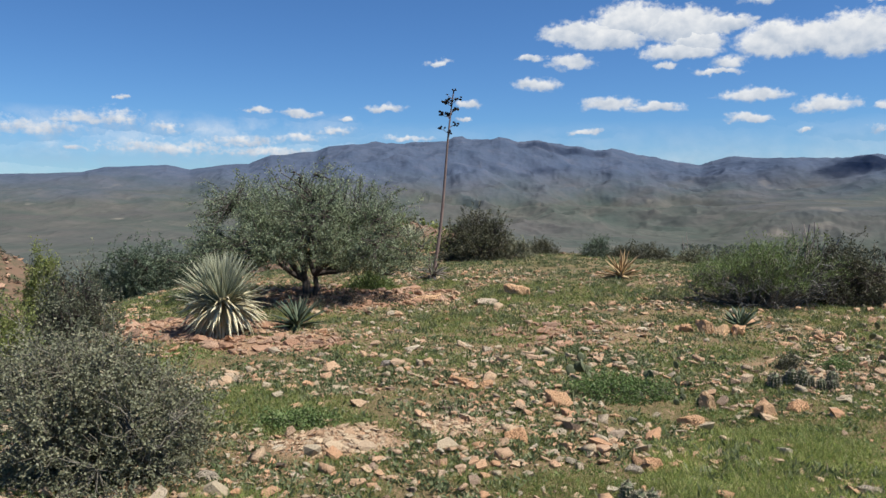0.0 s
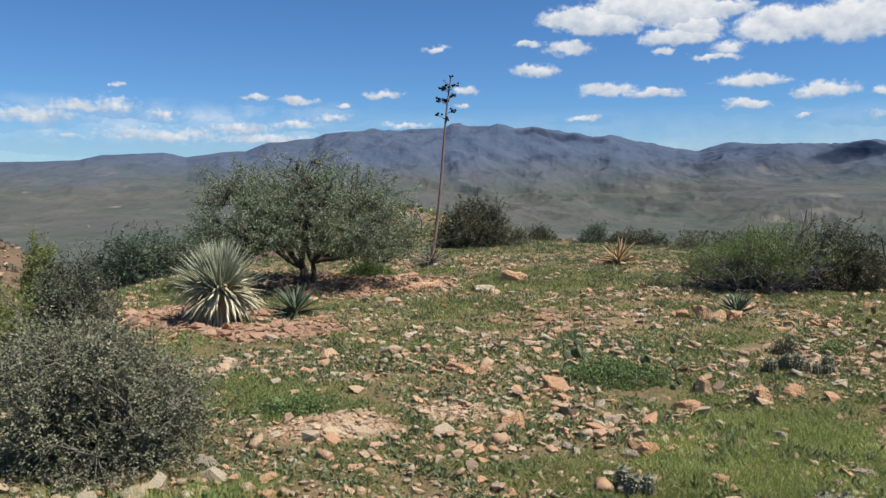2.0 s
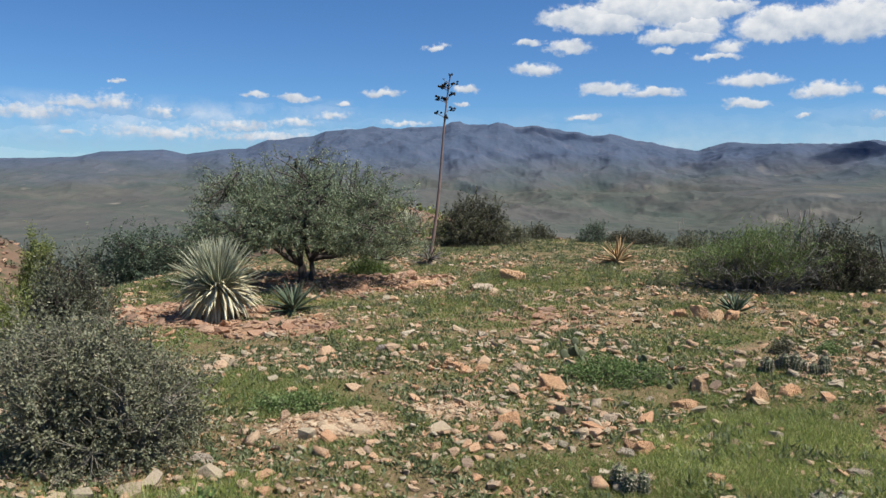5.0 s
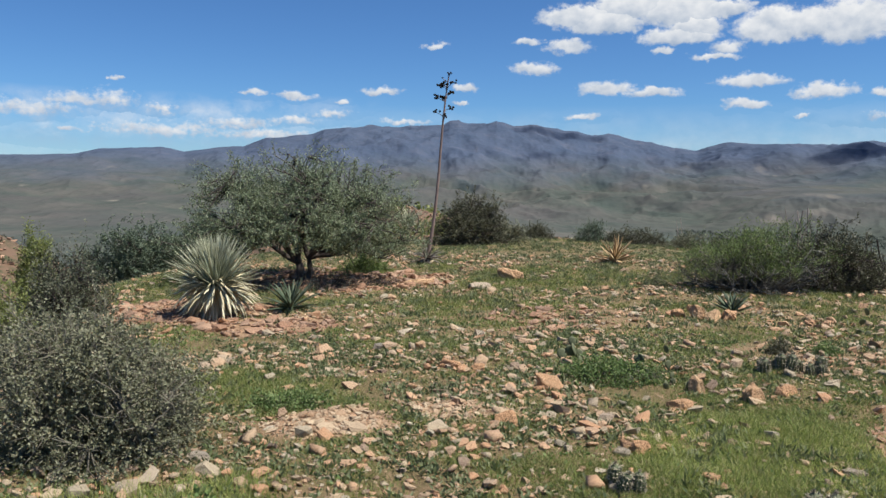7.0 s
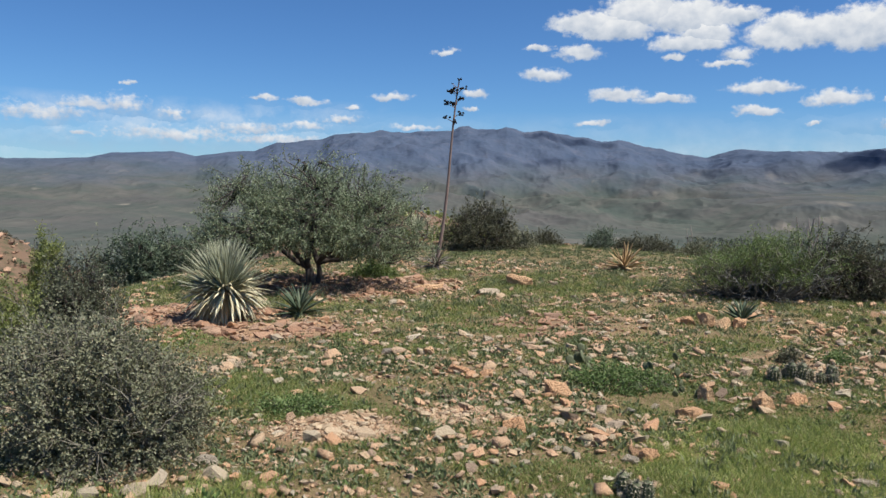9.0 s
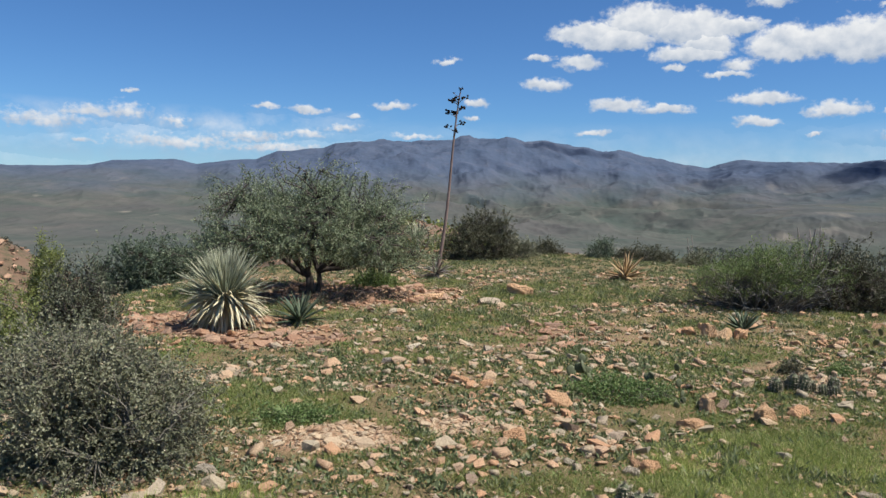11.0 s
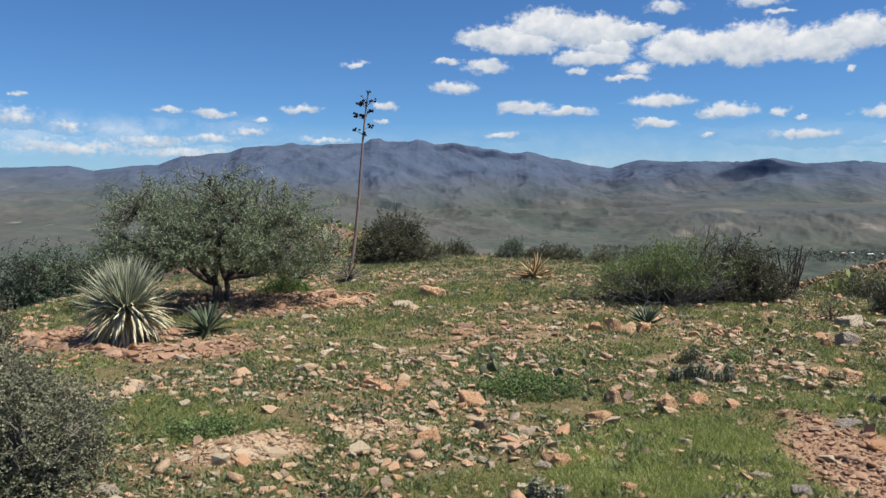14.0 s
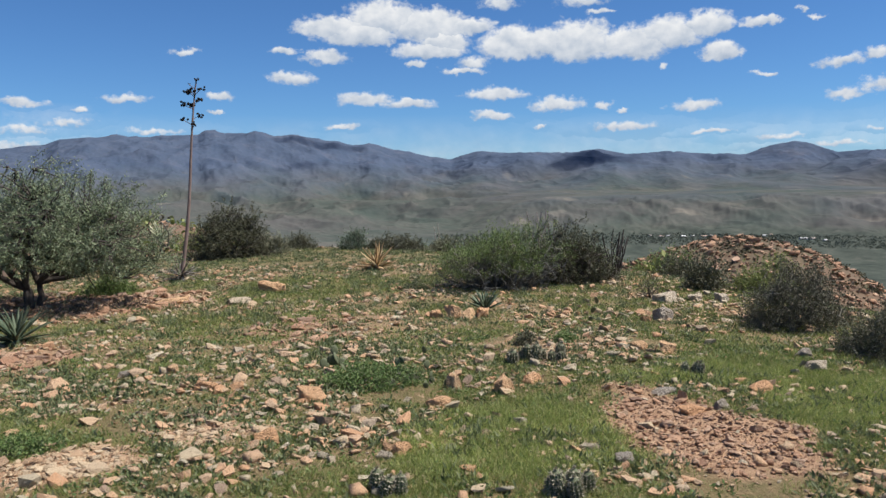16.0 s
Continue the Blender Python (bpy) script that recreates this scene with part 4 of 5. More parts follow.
def pad_mesh(seed):
    bm = bmesh.new()
    bmesh.ops.create_icosphere(bm, subdivisions=2, radius=1)
    for v in bm.verts:
        w = 0.75 + 0.25 * min(1, (v.co.z + 1) * 0.9)
        v.co = Vector((v.co.x * 0.062 * w, v.co.y * 0.012, (v.co.z + 1) * 0.075))
    me = bpy.data.meshes.new("pad")
    bm.to_mesh(me)
    bm.free()
    me.polygons.foreach_set("use_smooth", np.ones(len(me.polygons), bool))
    me.materials.append(M_CACTUS)
    return me


def prickly_pear(x, y, seed, pads=9, scale=1.0, group="prickly pears"):
    rng = np.random.default_rng(seed)
    ob = thing("prickly_pear", x, y, "low prickly pear cactus with flat green pads among grass", "cactus", group)
    sp = []
    place = []
    for i in range(pads):
        if i < pads * 0.55 or not place:
            m = Matrix.Translation((rng.normal() * 0.12 * scale, rng.normal() * 0.09 * scale, -0.01)) @ pose(0, 0, 0, rng.normal() * 22, rng.normal() * 22, rng.uniform(0, 180))
        else:
            m = place[rng.integers(0, len(place))] @ Matrix.Translation((rng.normal() * 0.02, 0, 0.135)) @ pose(0, 0, 0, rng.normal() * 18, rng.normal() * 28, rng.normal() * 35)
        place.append(m)
        shared("pad", PADS[i % 2], "", ob, m @ Matrix.Scale(scale * rng.uniform(0.75, 1.1), 4))
    return ob


def hedgehog_mesh(seed, r, h):
    """A short ribbed cactus stem and its spines, in two meshes."""
    rng = np.random.default_rng(seed)
    ribs, rings = 11, 8
    v, f = [], []
    for k in range(rings + 1):
        s = k / rings
        rad = r * (math.sin(min(1, s * 3 + 0.5) * math.pi / 2) if s < 0.5 else math.sqrt(max(0.0, 1 - ((s - 0.5) / 0.5) ** 2.4)) + 0.02)
        for i in range(ribs * 2):
            a = math.pi * i / ribs
            rr = rad * (1.0 if i % 2 == 0 else 0.84)
            v.append((rr * math.cos(a), rr * math.sin(a), h * s - 0.02))
    n = ribs * 2
    for k in range(rings):
        for i in range(n):
            f.append((k * n + i, k * n + (i + 1) % n, (k + 1) * n + (i + 1) % n, (k + 1) * n + i))
    body = bpy.data.meshes.new("stem")
    body.from_pydata(v, [], f)
    body.materials.append(M_CACTUS)
    sv, sf = [], []
    for k in range(1, rings + 1):
        for i in range(0, n, 2):
            p = np.array(v[k * n + i])
            out = unit(np.array([p[0], p[1], 0.3 * r + max(0.0, p[2] - h * 0.7)]))
            for _ in range(5):
                d = unit(out + rng.normal(size=3) * 0.9) * r * rng.uniform(0.3, 0.6)
                s = unit(np.cross(d, rng.normal(size=3))) * 0.0034
                b = len(sv)
                sv += [p - s, p + s, p + d]
                sf.append((b, b + 1, b + 2))
    spines = bpy.data.meshes.new("spine_cover")
    spines.from_pydata([tuple(q) for q in sv], [], sf)
    spines.materials.append(M_SPINE)
    return body, spines


def hedgehog(x, y, seed, n, spread=(0.12, 0.08), size=1.0):
    rng = np.random.default_rng(seed)
    ob = thing("hedgehog_cactus", x, y, "clump of short ribbed hedgehog cactus stems with pale spines", "cactus", "hedgehog cacti")
    for i in range(n):
        px, py = rng.uniform(-1, 1) * spread[0], rng.uniform(-1, 1) * spread[1]
        m = Matrix.Translation((px, py, 0)) @ pose(0, 0, 0, rng.normal() * 8 - py * 60, px * 60 + rng.normal() * 8, rng.uniform(0, 360)) @ Matrix.Scale(size * rng.uniform(0.75, 1.15), 4)
        b, s = HEDGE[i % len(HEDGE)]
        st = shared("stem", b, "", ob, m)
        shared("spine_cover", s, "", st, Matrix.Identity(4))
    return ob


PADS = [pad_mesh(0), pad_mesh(1)]
HEDGE = [hedgehog_mesh(1, 0.032, 0.14), hedgehog_mesh(2, 0.036, 0.12), hedgehog_mesh(3, 0.030, 0.10)]
STALK_TOP = 3.44

mesquite(-2.09, 11.05)
sotol(-2.50, 8.25, 5, 0.86, 420, 460)
century_plant(-0.19, 13.45)
agave("agave", -1.71, 8.55, 21, "small agave with stiff grey-green pointed leaves on red stones", M_AGAVE, 36, 0.36, 0.05)
agave("agave", 3.44, 8.42, 22, "small dark green agave behind orange stones", M_AGAVE, 34, 0.25, 0.045, 20, 85)
agave("dry_agave", 3.28, 13.5, 23, "dying agave with orange and straw-coloured leaves", M_AGAVE_DRY, 40, 0.48, 0.06, 0, 82)

shrub("grey_shrub", -1.99, 4.25, 0.61, 0.55, 0.82, "dense rounded grey-green shrub with tiny leaves and dark twigs", M_L_GREY, 31, twigs=3600, per=16, leaf=0.021, wide=0.5, up=0.6, stems=50, twig_len=0.10, lump=0.30)
shrub("dark_shrub", 0.87, 17.6, 0.98, 0.8, 1.20, "dense dark olive shrub on the hill crest", M_L_DARK, 32, twigs=2000, per=18, leaf=0.038, wide=0.5, stems=30, twig_len=0.14, bark=M_BARK, lump=0.3)
shrub("broom_shrub", 4.45, 10.3, 1.04, 0.8, 0.74, "broad bright green broom-like shrub above tangled dead branches", M_L_BROOM, 33, twigs=2500, per=12, leaf=0.042, wide=0.18, up=0.9, stems=90, twig_len=0.15, low=0.38, droop=0.0, bark=M_GREY_BARK, stem_r=0.014, lump=0.62, bare=170, bare_bark=M_GREY_DEAD, gap=0.34)
shrub("grey_green_shrub", 5.75, 10.6, 0.88, 0.7, 0.92, "dark grey-green shrub with bare dead twigs on top", M_L_DARK, 34, twigs=2200, per=13, leaf=0.036, wide=0.45, stems=40, twig_len=0.13, lump=0.45, bark=M_BARK, bare=40, gap=0.28)
ocotillo("dead_branches", 5.45, 11.0, 35, 14, 1.12, 0.45, "bleached bare dead branches standing out of a shrub", M_DEAD)
ocotillo("thorny_stems", 6.86, 11.0, 36, 18, 0.80, 0.35)
shrub("grey_shrub", -4.10, 8.1, 0.46, 0.45, 0.86, "upright grey-green shrub with dark bare stems", M_L_SLATE, 37, twigs=1500, per=10, leaf=0.030, wide=0.5, up=1.7, stems=60, twig_len=0.16, lump=0.5, bark=M_BARK)
shrub("yellow_green_shrub", -4.72, 8.6, 0.22, 0.25, 0.98, "feathery yellow-green shrub on the slope", M_L_YELLOW, 38, twigs=900, per=18, leaf=0.05, wide=0.25, up=1.2, stems=24, twig_len=0.16, lump=0.45)
shrub("yellow_green_shrub", -4.25, 6.75, 0.5, 0.5, 0.66, "feathery yellow-green shrub on the slope", M_L_YELLOW, 39, twigs=900, per=18, leaf=0.045, wide=0.25, up=1.0, stems=20, twig_len=0.14, lump=0.45)
shrub("grey_shrub", -3.15, 5.55, 0.7, 0.5, 0.50, "low pale grey-green shrub on the slope", M_L_GREY, 40, twigs=1400, per=12, leaf=0.028, wide=0.5, up=0.9, stems=24, twig_len=0.11, lump=0.4)
shrub("green_shrub", -6.1, 15.0, 1.0, 0.9, 1.12, "deep green rounded shrub below the crest", M_L_BLUE, 41, twigs=2200, per=20, leaf=0.042, wide=0.5, stems=30, twig_len=0.16, bark=M_BARK, lump=0.4)
shrub("green_shrub", -4.9, 15.6, 0.8, 0.8, 1.0, "deep green rounded shrub below the crest", M_L_BLUE, 42, twigs=1700, per=20, leaf=0.042, wide=0.5, stems=24, twig_len=0.16, bark=M_BARK, lump=0.4)
shrub("purple_grey_shrub", 6.45, 6.55, 0.66, 0.55, 0.74, "dark purplish-grey shrub with fine bare twigs", M_L_DARK, 43, twigs=1900, per=9, leaf=0.022, wide=0.5, up=0.8, stems=50, twig_len=0.12, bark=M_GREY_BARK, lump=0.35)
shrub("purple_grey_shrub", 6.05, 4.95, 0.55, 0.5, 0.52, "dark purplish-grey shrub with fine bare twigs", M_L_DARK, 44, twigs=1700, per=9, leaf=0.022, wide=0.5, up=0.8, stems=40, twig_len=0.11, bark=M_GREY_BARK, lump=0.35)


# ---------- shrubs along the crest and beyond ----------
for i, (x, y, r, h, mat, label) in enumerate((
        (4.0, 19.0, 0.45, 0.55, M_L_BLUE, "small dark shrub on the hill crest"),
        (5.3, 18.5, 0.6, 0.45, M_L_DARK, "low dark shrub on the hill crest"),
        (6.0, 17.8, 0.5, 0.42, M_L_GREY, "low grey shrub on the hill crest"),
        (4.7, 18.9, 0.5, 0.42, M_L_DARK, "low dark shrub on the hill crest"),
        (6.6, 17.2, 0.55, 0.46, M_L_DARK, "low dark shrub on the hill crest"),
        (6.9, 16.2, 0.5, 0.5, M_L_BLUE, "low green shrub on the hill crest"),
        (7.9, 13.6, 0.6, 0.5, M_L_BROOM, "loose green shrub on the slope"),
        (2.7, 20.0, 0.45, 0.40, M_L_DARK, "low dark shrub on the hill crest"),
        (1.9, 19.0, 0.45, 0.5, M_L_GREY, "low grey shrub on the hill crest"),
        (-0.1, 25.5, 0.6, 0.7, M_L_YELLOW, "yellow-green shrub on the hill crest"),
        (-1.2, 12.2, 0.42, 0.34, M_L_BROOM, "loose green shrub under a tree"),
        (9.2, 12.8, 0.9, 0.75, M_L_BROOM, "loose green shrub on the slope"),
        (8.7, 11.6, 0.6, 0.5, M_L_DARK, "dark low shrub on the slope"),
        (10.5, 13.5, 0.9, 0.95, M_L_BLUE, "deep green shrub on the slope"),
        (8.0, 8.8, 0.6, 0.55, M_L_YELLOW, "loose yellow-green shrub on the slope"),
        (7.3, 9.2, 0.35, 0.5, M_L_DARK, "small sparse dark shrub"))):
    shrub("crest_shrub", x, y, r, r * 0.85, h, label, mat, 60 + i, twigs=500, per=10, leaf=0.045, wide=0.4, stems=18, twig_len=0.16, up=0.9, lump=0.45, group="small shrubs")
shrub("wispy_shrub", 3.2, 10.6, 0.24, 0.22, 0.36, "thin wispy grey-green shrub on stony ground", M_WEED, 76, twigs=130, per=7, leaf=0.035, wide=0.3, stems=14, twig_len=0.16, up=1.2, lump=0.5, group="small shrubs", stem_r=0.007)
for i, (x, y, r) in enumerate(((-1.35, 10.5, 0.34), (-0.85, 10.7, 0.30), (-1.75, 10.2, 0.24), (-2.9, 9.9, 0.22))):
    shrub("bare_shrub", x, y, r, r * 0.8, 0.2, "low dark leafless shrub under a tree", M_L_DARK, 140 + i, twigs=160, per=3, leaf=0.02, wide=0.5, stems=16, twig_len=0.1, up=0.5, lump=0.5, group="bare low shrubs", bark=M_BARK, stem_r=0.008, bare=8)
shrub("leafy_herb", -1.12, 3.42, 0.07, 0.06, 0.15, "small upright dark green leafy herb in the grass", M_FORB, 79, twigs=60, per=7, leaf=0.026, wide=0.7, stems=10, twig_len=0.05, up=1.4, stem_r=0.003, category="herb")
shrub("low_green_shrub", 1.42, 5.80, 0.52, 0.30, 0.17, "low dark green herb patch among stones", M_FORB, 80, twigs=1000, per=9, leaf=0.022, wide=0.6, stems=20, twig_len=0.07, stem_r=0.005, category="herb")
shrub("low_green_shrub", -0.98, 4.95, 0.30, 0.2, 0.16, "low dark green herb patch beside bare soil", M_FORB, 81, twigs=600, per=9, leaf=0.022, wide=0.5, stems=20, twig_len=0.08, stem_r=0.005, category="herb")
shrub("low_green_shrub", 3.1, 6.5, 0.13, 0.12, 0.18, "small dark tuft beside stones", M_L_DARK, 82, twigs=220, per=9, leaf=0.02, wide=0.4, stems=12, twig_len=0.07, stem_r=0.004, category="herb")
shrub("low_green_shrub", 3.55, 6.5, 0.14, 0.12, 0.13, "small green tuft beside stones", M_FORB, 83, twigs=220, per=9, leaf=0.022, wide=0.4, stems=12, twig_len=0.07, stem_r=0.004, category="herb")
sotol_far = agave("yucca", -1.1, 27.0, 24, "yellow-tipped yucca rosette on the hill crest", M_SOTOL, 80, 0.75, 0.05, 0, 85, 0.2, 0.35, "")
ocotillo("dead_stalk", 6.25, 19.0, 90, 2, 0.95, 0.10, "pale dead plant stalk on the hill crest", M_DEAD)
shrub("bare_shrub", 6.05, 8.75, 0.3, 0.26, 0.42, "small bare dark twiggy shrub", M_L_DARK, 91, twigs=120, per=2, leaf=0.02, stems=20, twig_len=0.16, up=1.0, bark=M_BARK, stem_r=0.009, bare=4)
for i, (x, y, s) in enumerate(((1.22, 6.25, 0.75), (1.55, 5.7, 0.55), (1.80, 5.5, 0.5), (4.3, 7.4, 0.6))):
    prickly_pear(x, y, 100 + i, 8, s)
hedgehog(1.01, 3.66, 120, 7, (0.07, 0.05), 1.0)
hedgehog(1.86, 3.33, 121, 11, (0.13, 0.09), 1.1)
hedgehog(3.88, 4.98, 122, 6, (0.07, 0.06), 1.0)
hedgehog(2.82, 5.92, 123, 12, (0.20, 0.05), 1.2)
hedgehog(3.08, 5.80, 124, 3, (0.05, 0.04), 1.2)

# scrub on the knolls
rng = np.random.default_rng(200)
pts = []
while len(pts) < 3000:
    k = rng.integers(0, 10)
    if k < 6:
        r, a = rng.uniform(18, 70), radians(rng.uniform(27, 58))
    elif k < 8:
        r, a = rng.uniform(40, 78), radians(rng.uniform(-42, -24))
    else:
        r, a = rng.uniform(17, 60), radians(rng.uniform(-35, 55))
    x, y = r * math.sin(a), r * math.cos(a)
    if math.sqrt(((x - 1.6) / 6.8) ** 2 + ((y - 9) / 12) ** 2) > 1.15:
        pts.append((x, y))


def scrub_field(name, places, sizes, material, label):
    V, F, nv = [], [], 0
    for x, y in places:
        s, n = rng.uniform(*sizes), 24
        d = unit(rng.normal(size=(n, 3)) + np.array([0, 0, 0.4]))
        d[:, 2] = np.abs(d[:, 2])
        p = d * rng.uniform(0.2, 1.0, (n, 1)) * np.array([s, s, s * 0.9]) + np.array([x, y, ground_z(x, y)])
        v, f = leaf_quads(rng, p, unit(d + rng.normal(size=(n, 3)) * 0.6), s * 0.48, s * 0.30)
        V.append(v), F.append(f + nv)
        nv += len(v)
    return tagged(mesh_object(name, np.concatenate(V), np.concatenate(F), material), label, "scrub", kind="stuff")


scrub_field("distant_scrub", pts[:3000], (0.2, 0.48), M_SCRUB, "dark scattered desert scrub on the lower hillsides")
green_pts = []
while len(green_pts) < 420:
    r, a = rng.uniform(14, 46), radians(rng.uniform(27, 56))
    if rng.uniform() < 0.25:
        r, a = rng.uniform(22, 34), radians(rng.uniform(-12, 4))
    x, y = r * math.sin(a), r * math.cos(a)
    if math.sqrt(((x - 1.6) / 6.8) ** 2 + ((y - 9) / 12) ** 2) > 1.1:
        green_pts.append((x, y))
scrub_field("green_scrub", green_pts, (0.2, 0.5), M_L_YELLOW, "yellow-green scrub on the slopes below the hilltop")


# ---------- stones ----------
def rock_mesh(name, seed, flat, material, fine=False):
    """An angular stone: a hull of random points, worn a little at its edges."""
    rng = np.random.default_rng(seed)
    bm = bmesh.new()
    n = 20 if fine else 15
    d = unit(rng.normal(size=(n, 3)))
    d = np.sign(d) * np.abs(d) ** 0.62
    for p in d * rng.uniform(0.66, 1.0, (n, 1)) * 0.56:
        bm.verts.new(p)
    res = bmesh.ops.convex_hull(bm, input=bm.verts)
    bmesh.ops.delete(bm, geom=[v for v in bm.verts if not v.link_faces], context="VERTS")
    if fine:
        bmesh.ops.bevel(bm, geom=list(bm.edges), offset=0.02, segments=1, affect="EDGES")
        bmesh.ops.triangulate(bm, faces=list(bm.faces))
        for _ in range(2):
            bmesh.ops.subdivide_edges(bm, edges=[e for e in bm.edges if e.calc_length() > 0.13], cuts=1)
            bmesh.ops.triangulate(bm, faces=list(bm.faces))
        off = Vector((seed * 1.7, 0, 0))
        for v in bm.verts:
            # broken ledges and chipped corners
            v.co *= 1 + 0.16 * noise.fractal(v.co * 2.6 + off, 1.0, 2.0, 2) + 0.07 * noise.fractal(v.co * 8 + off, 1.0, 2.0, 2)
            v.co.z += 0.05 * math.floor(6 * noise.noise(v.co * 1.5 + off)) / 6
    for v in bm.verts:
        v.co.z *= flat
    bmesh.ops.recalc_face_normals(bm, faces=list(bm.faces))
    me = bpy.data.meshes.new(name)
    bm.to_mesh(me)
    bm.free()
    me.materials.append(material)
    return me


def boulder(x, y, sx, sy, sz, material, label, seed, turn=0.0, tilt=0.0, lean=0.0, group="larger stones"):
    ob = new("rock", rock_mesh("rock", seed, 1.0, material, True))
    ob.matrix_basis = pose(x, y, ground_z(x, y) + sz * 0.16, tilt, lean, turn) @ Matrix.Diagonal((sx, sy, sz, 1))
    return tagged(ob, label, "rock", group)


O, G, P_ = "orange-pink angular rock on stony soil", "grey weathered rock on stony soil", "pale buff rock on stony soil"
for i, (x, y, sx, sy, sz, mat, label, turn, tilt, lean) in enumerate((
        (0.86, 5.40, 0.25, 0.16, 0.17, M_ORANGE, O, 20, 10, 25),
        (1.98, 5.42, 0.12, 0.10, 0.22, M_ORANGE, O, 5, 0, -8),
        (2.30, 5.16, 0.15, 0.12, 0.20, M_ORANGE, O, 15, -12, -12),
        (1.21, 4.17, 0.14, 0.11, 0.12, M_ORANGE, O, 40, 0, 5),
        (1.10, 4.12, 0.12, 0.06, 0.06, M_PALE, P_, -30, 10, 0),
        (1.72, 4.98, 0.20, 0.15, 0.11, M_ORANGE, O, 0, 0, 0),
        (2.62, 5.30, 0.19, 0.14, 0.13, M_ORANGE, O, 30, 0, 10),
        (2.99, 8.30, 0.20, 0.16, 0.32, M_ORANGE, O, 0, 0, -18),
        (3.14, 8.20, 0.24, 0.18, 0.20, M_ORANGE, O, 40, 0, 0),
        (3.32, 8.16, 0.26, 0.18, 0.18, M_ORANGE, O, 70, 0, 0),
        (2.80, 8.40, 0.16, 0.14, 0.14, M_ORANGE, O, 10, 0, 0),
        (5.25, 7.32, 0.24, 0.18, 0.22, M_GREY, G, 10, 0, 10),
        (4.22, 5.80, 0.24, 0.20, 0.19, M_ORANGE, O, 60, 0, 12),
        (4.05, 5.98, 0.16, 0.14, 0.11, M_ORANGE, O, 0, 0, 0),
        (0.46, 4.60, 0.19, 0.14, 0.12, M_ORANGE, O, 0, 0, 0),
        (0.14, 5.95, 0.22, 0.09, 0.10, M_ORANGE, O, -35, 0, 0),
        (0.34, 5.85, 0.16, 0.12, 0.11, M_ORANGE, O, 15, 0, 0),
        (-0.15, 6.58, 0.13, 0.11, 0.12, M_ORANGE, O, 15, 0, 0),
        (-0.52, 6.65, 0.12, 0.09, 0.09, M_GREY, G, 0, 0, 0),
        (1.15, 11.4, 0.46, 0.40, 0.26, M_ORANGE, "large salmon-pink rock in the grass", 0, 0, 0),
        (0.62, 10.4, 0.36, 0.30, 0.16, M_PALE, P_, 20, 0, 0),
        (-0.25, 10.9, 0.55, 0.35, 0.15, M_ORANGE, O, 0, 0, 0),
        (4.95, 4.75, 0.26, 0.16, 0.12, M_PALE, P_, 0, 0, 0),
        (5.24, 5.20, 0.16, 0.12, 0.13, M_GREY, "dark brown rock on a grassy slope", 0, 0, 0),
        (6.05, 8.35, 0.42, 0.30, 0.20, M_PALE, P_, 0, 0, 0),
        (6.45, 8.30, 0.26, 0.22, 0.20, M_PALE, P_, 40, 0, 0),
        (6.75, 8.15, 0.24, 0.20, 0.17, M_PALE, P_, 80, 0, 0),
        (-1.60, 3.66, 0.12, 0.09, 0.07, M_PALE, P_, 0, 0, 0),
        (-1.32, 4.05, 0.18, 0.10, 0.07, M_PALE, P_, -10, 0, 0),
        (2.30, 3.85, 0.14, 0.08, 0.06, M_PALE, P_, -20, 0, 0),
        (2.35, 3.55, 0.13, 0.10, 0.10, M_GREY, G, 0, 0, 0),
        (3.35, 4.62, 0.22, 0.13, 0.06, M_GREY, "flat grey slab on red rubble", 10, 0, 0),
        (3.25, 4.15, 0.24, 0.17, 0.06, M_ORANGE, "flat reddish slab on red rubble", 0, 0, 0),
        (3.48, 4.12, 0.12, 0.10, 0.10, M_GREY, "dark rock on red rubble", 0, 0, 0),
        (4.02, 4.35, 0.20, 0.12, 0.13, M_ORANGE, O, 0, 0, 0))):
    boulder(x, y, sx, sy, sz, mat, label, 300 + i, turn, tilt, lean)

# loose stones: the nearest singly, the rest together
rng = np.random.default_rng(77)
def worn(me):
    """Bevels the edges of a near stone."""
    bm = bmesh.new()
    bm.from_mesh(me)
    bmesh.ops.bevel(bm, geom=list(bm.edges), offset=0.05, segments=1, affect="EDGES")
    for v in bm.verts:
        v.co *= 1 + 0.22 * noise.noise(v.co * 5.0 + Vector((len(bm.verts), 0, 0)))
    bm.to_mesh(me)
    bm.free()
    return me


STONE_MESHES = [rock_mesh("stone", 500 + i, (0.5, 0.62, 0.8, 0.42)[i % 4], M_STONE) for i in range(14)]


def scatter(n, r0, r1, a0=-37, a1=56, keep=None):
    out = np.zeros((0, 2))
    while len(out) < n:
        r = np.sqrt(rng.uniform(r0 * r0, r1 * r1, n))
        a = np.radians(rng.uniform(a0, a1, n))
        p = np.column_stack([r * np.sin(a), r * np.cos(a)])
        if keep is not None:
            p = p[rng.uniform(size=n) < keep(p[:, 0], p[:, 1])]
        out = np.concatenate([out, p])
    return out[:n]


def stony(x, y):
    c = 0.55 + 1.3 * fbm(x * 1.3, y * 1.3, 4, 90)
    return np.clip(c - 0.35 * bare_soil(x, y) - 0.15 * lush(x, y), 0.08, 1)


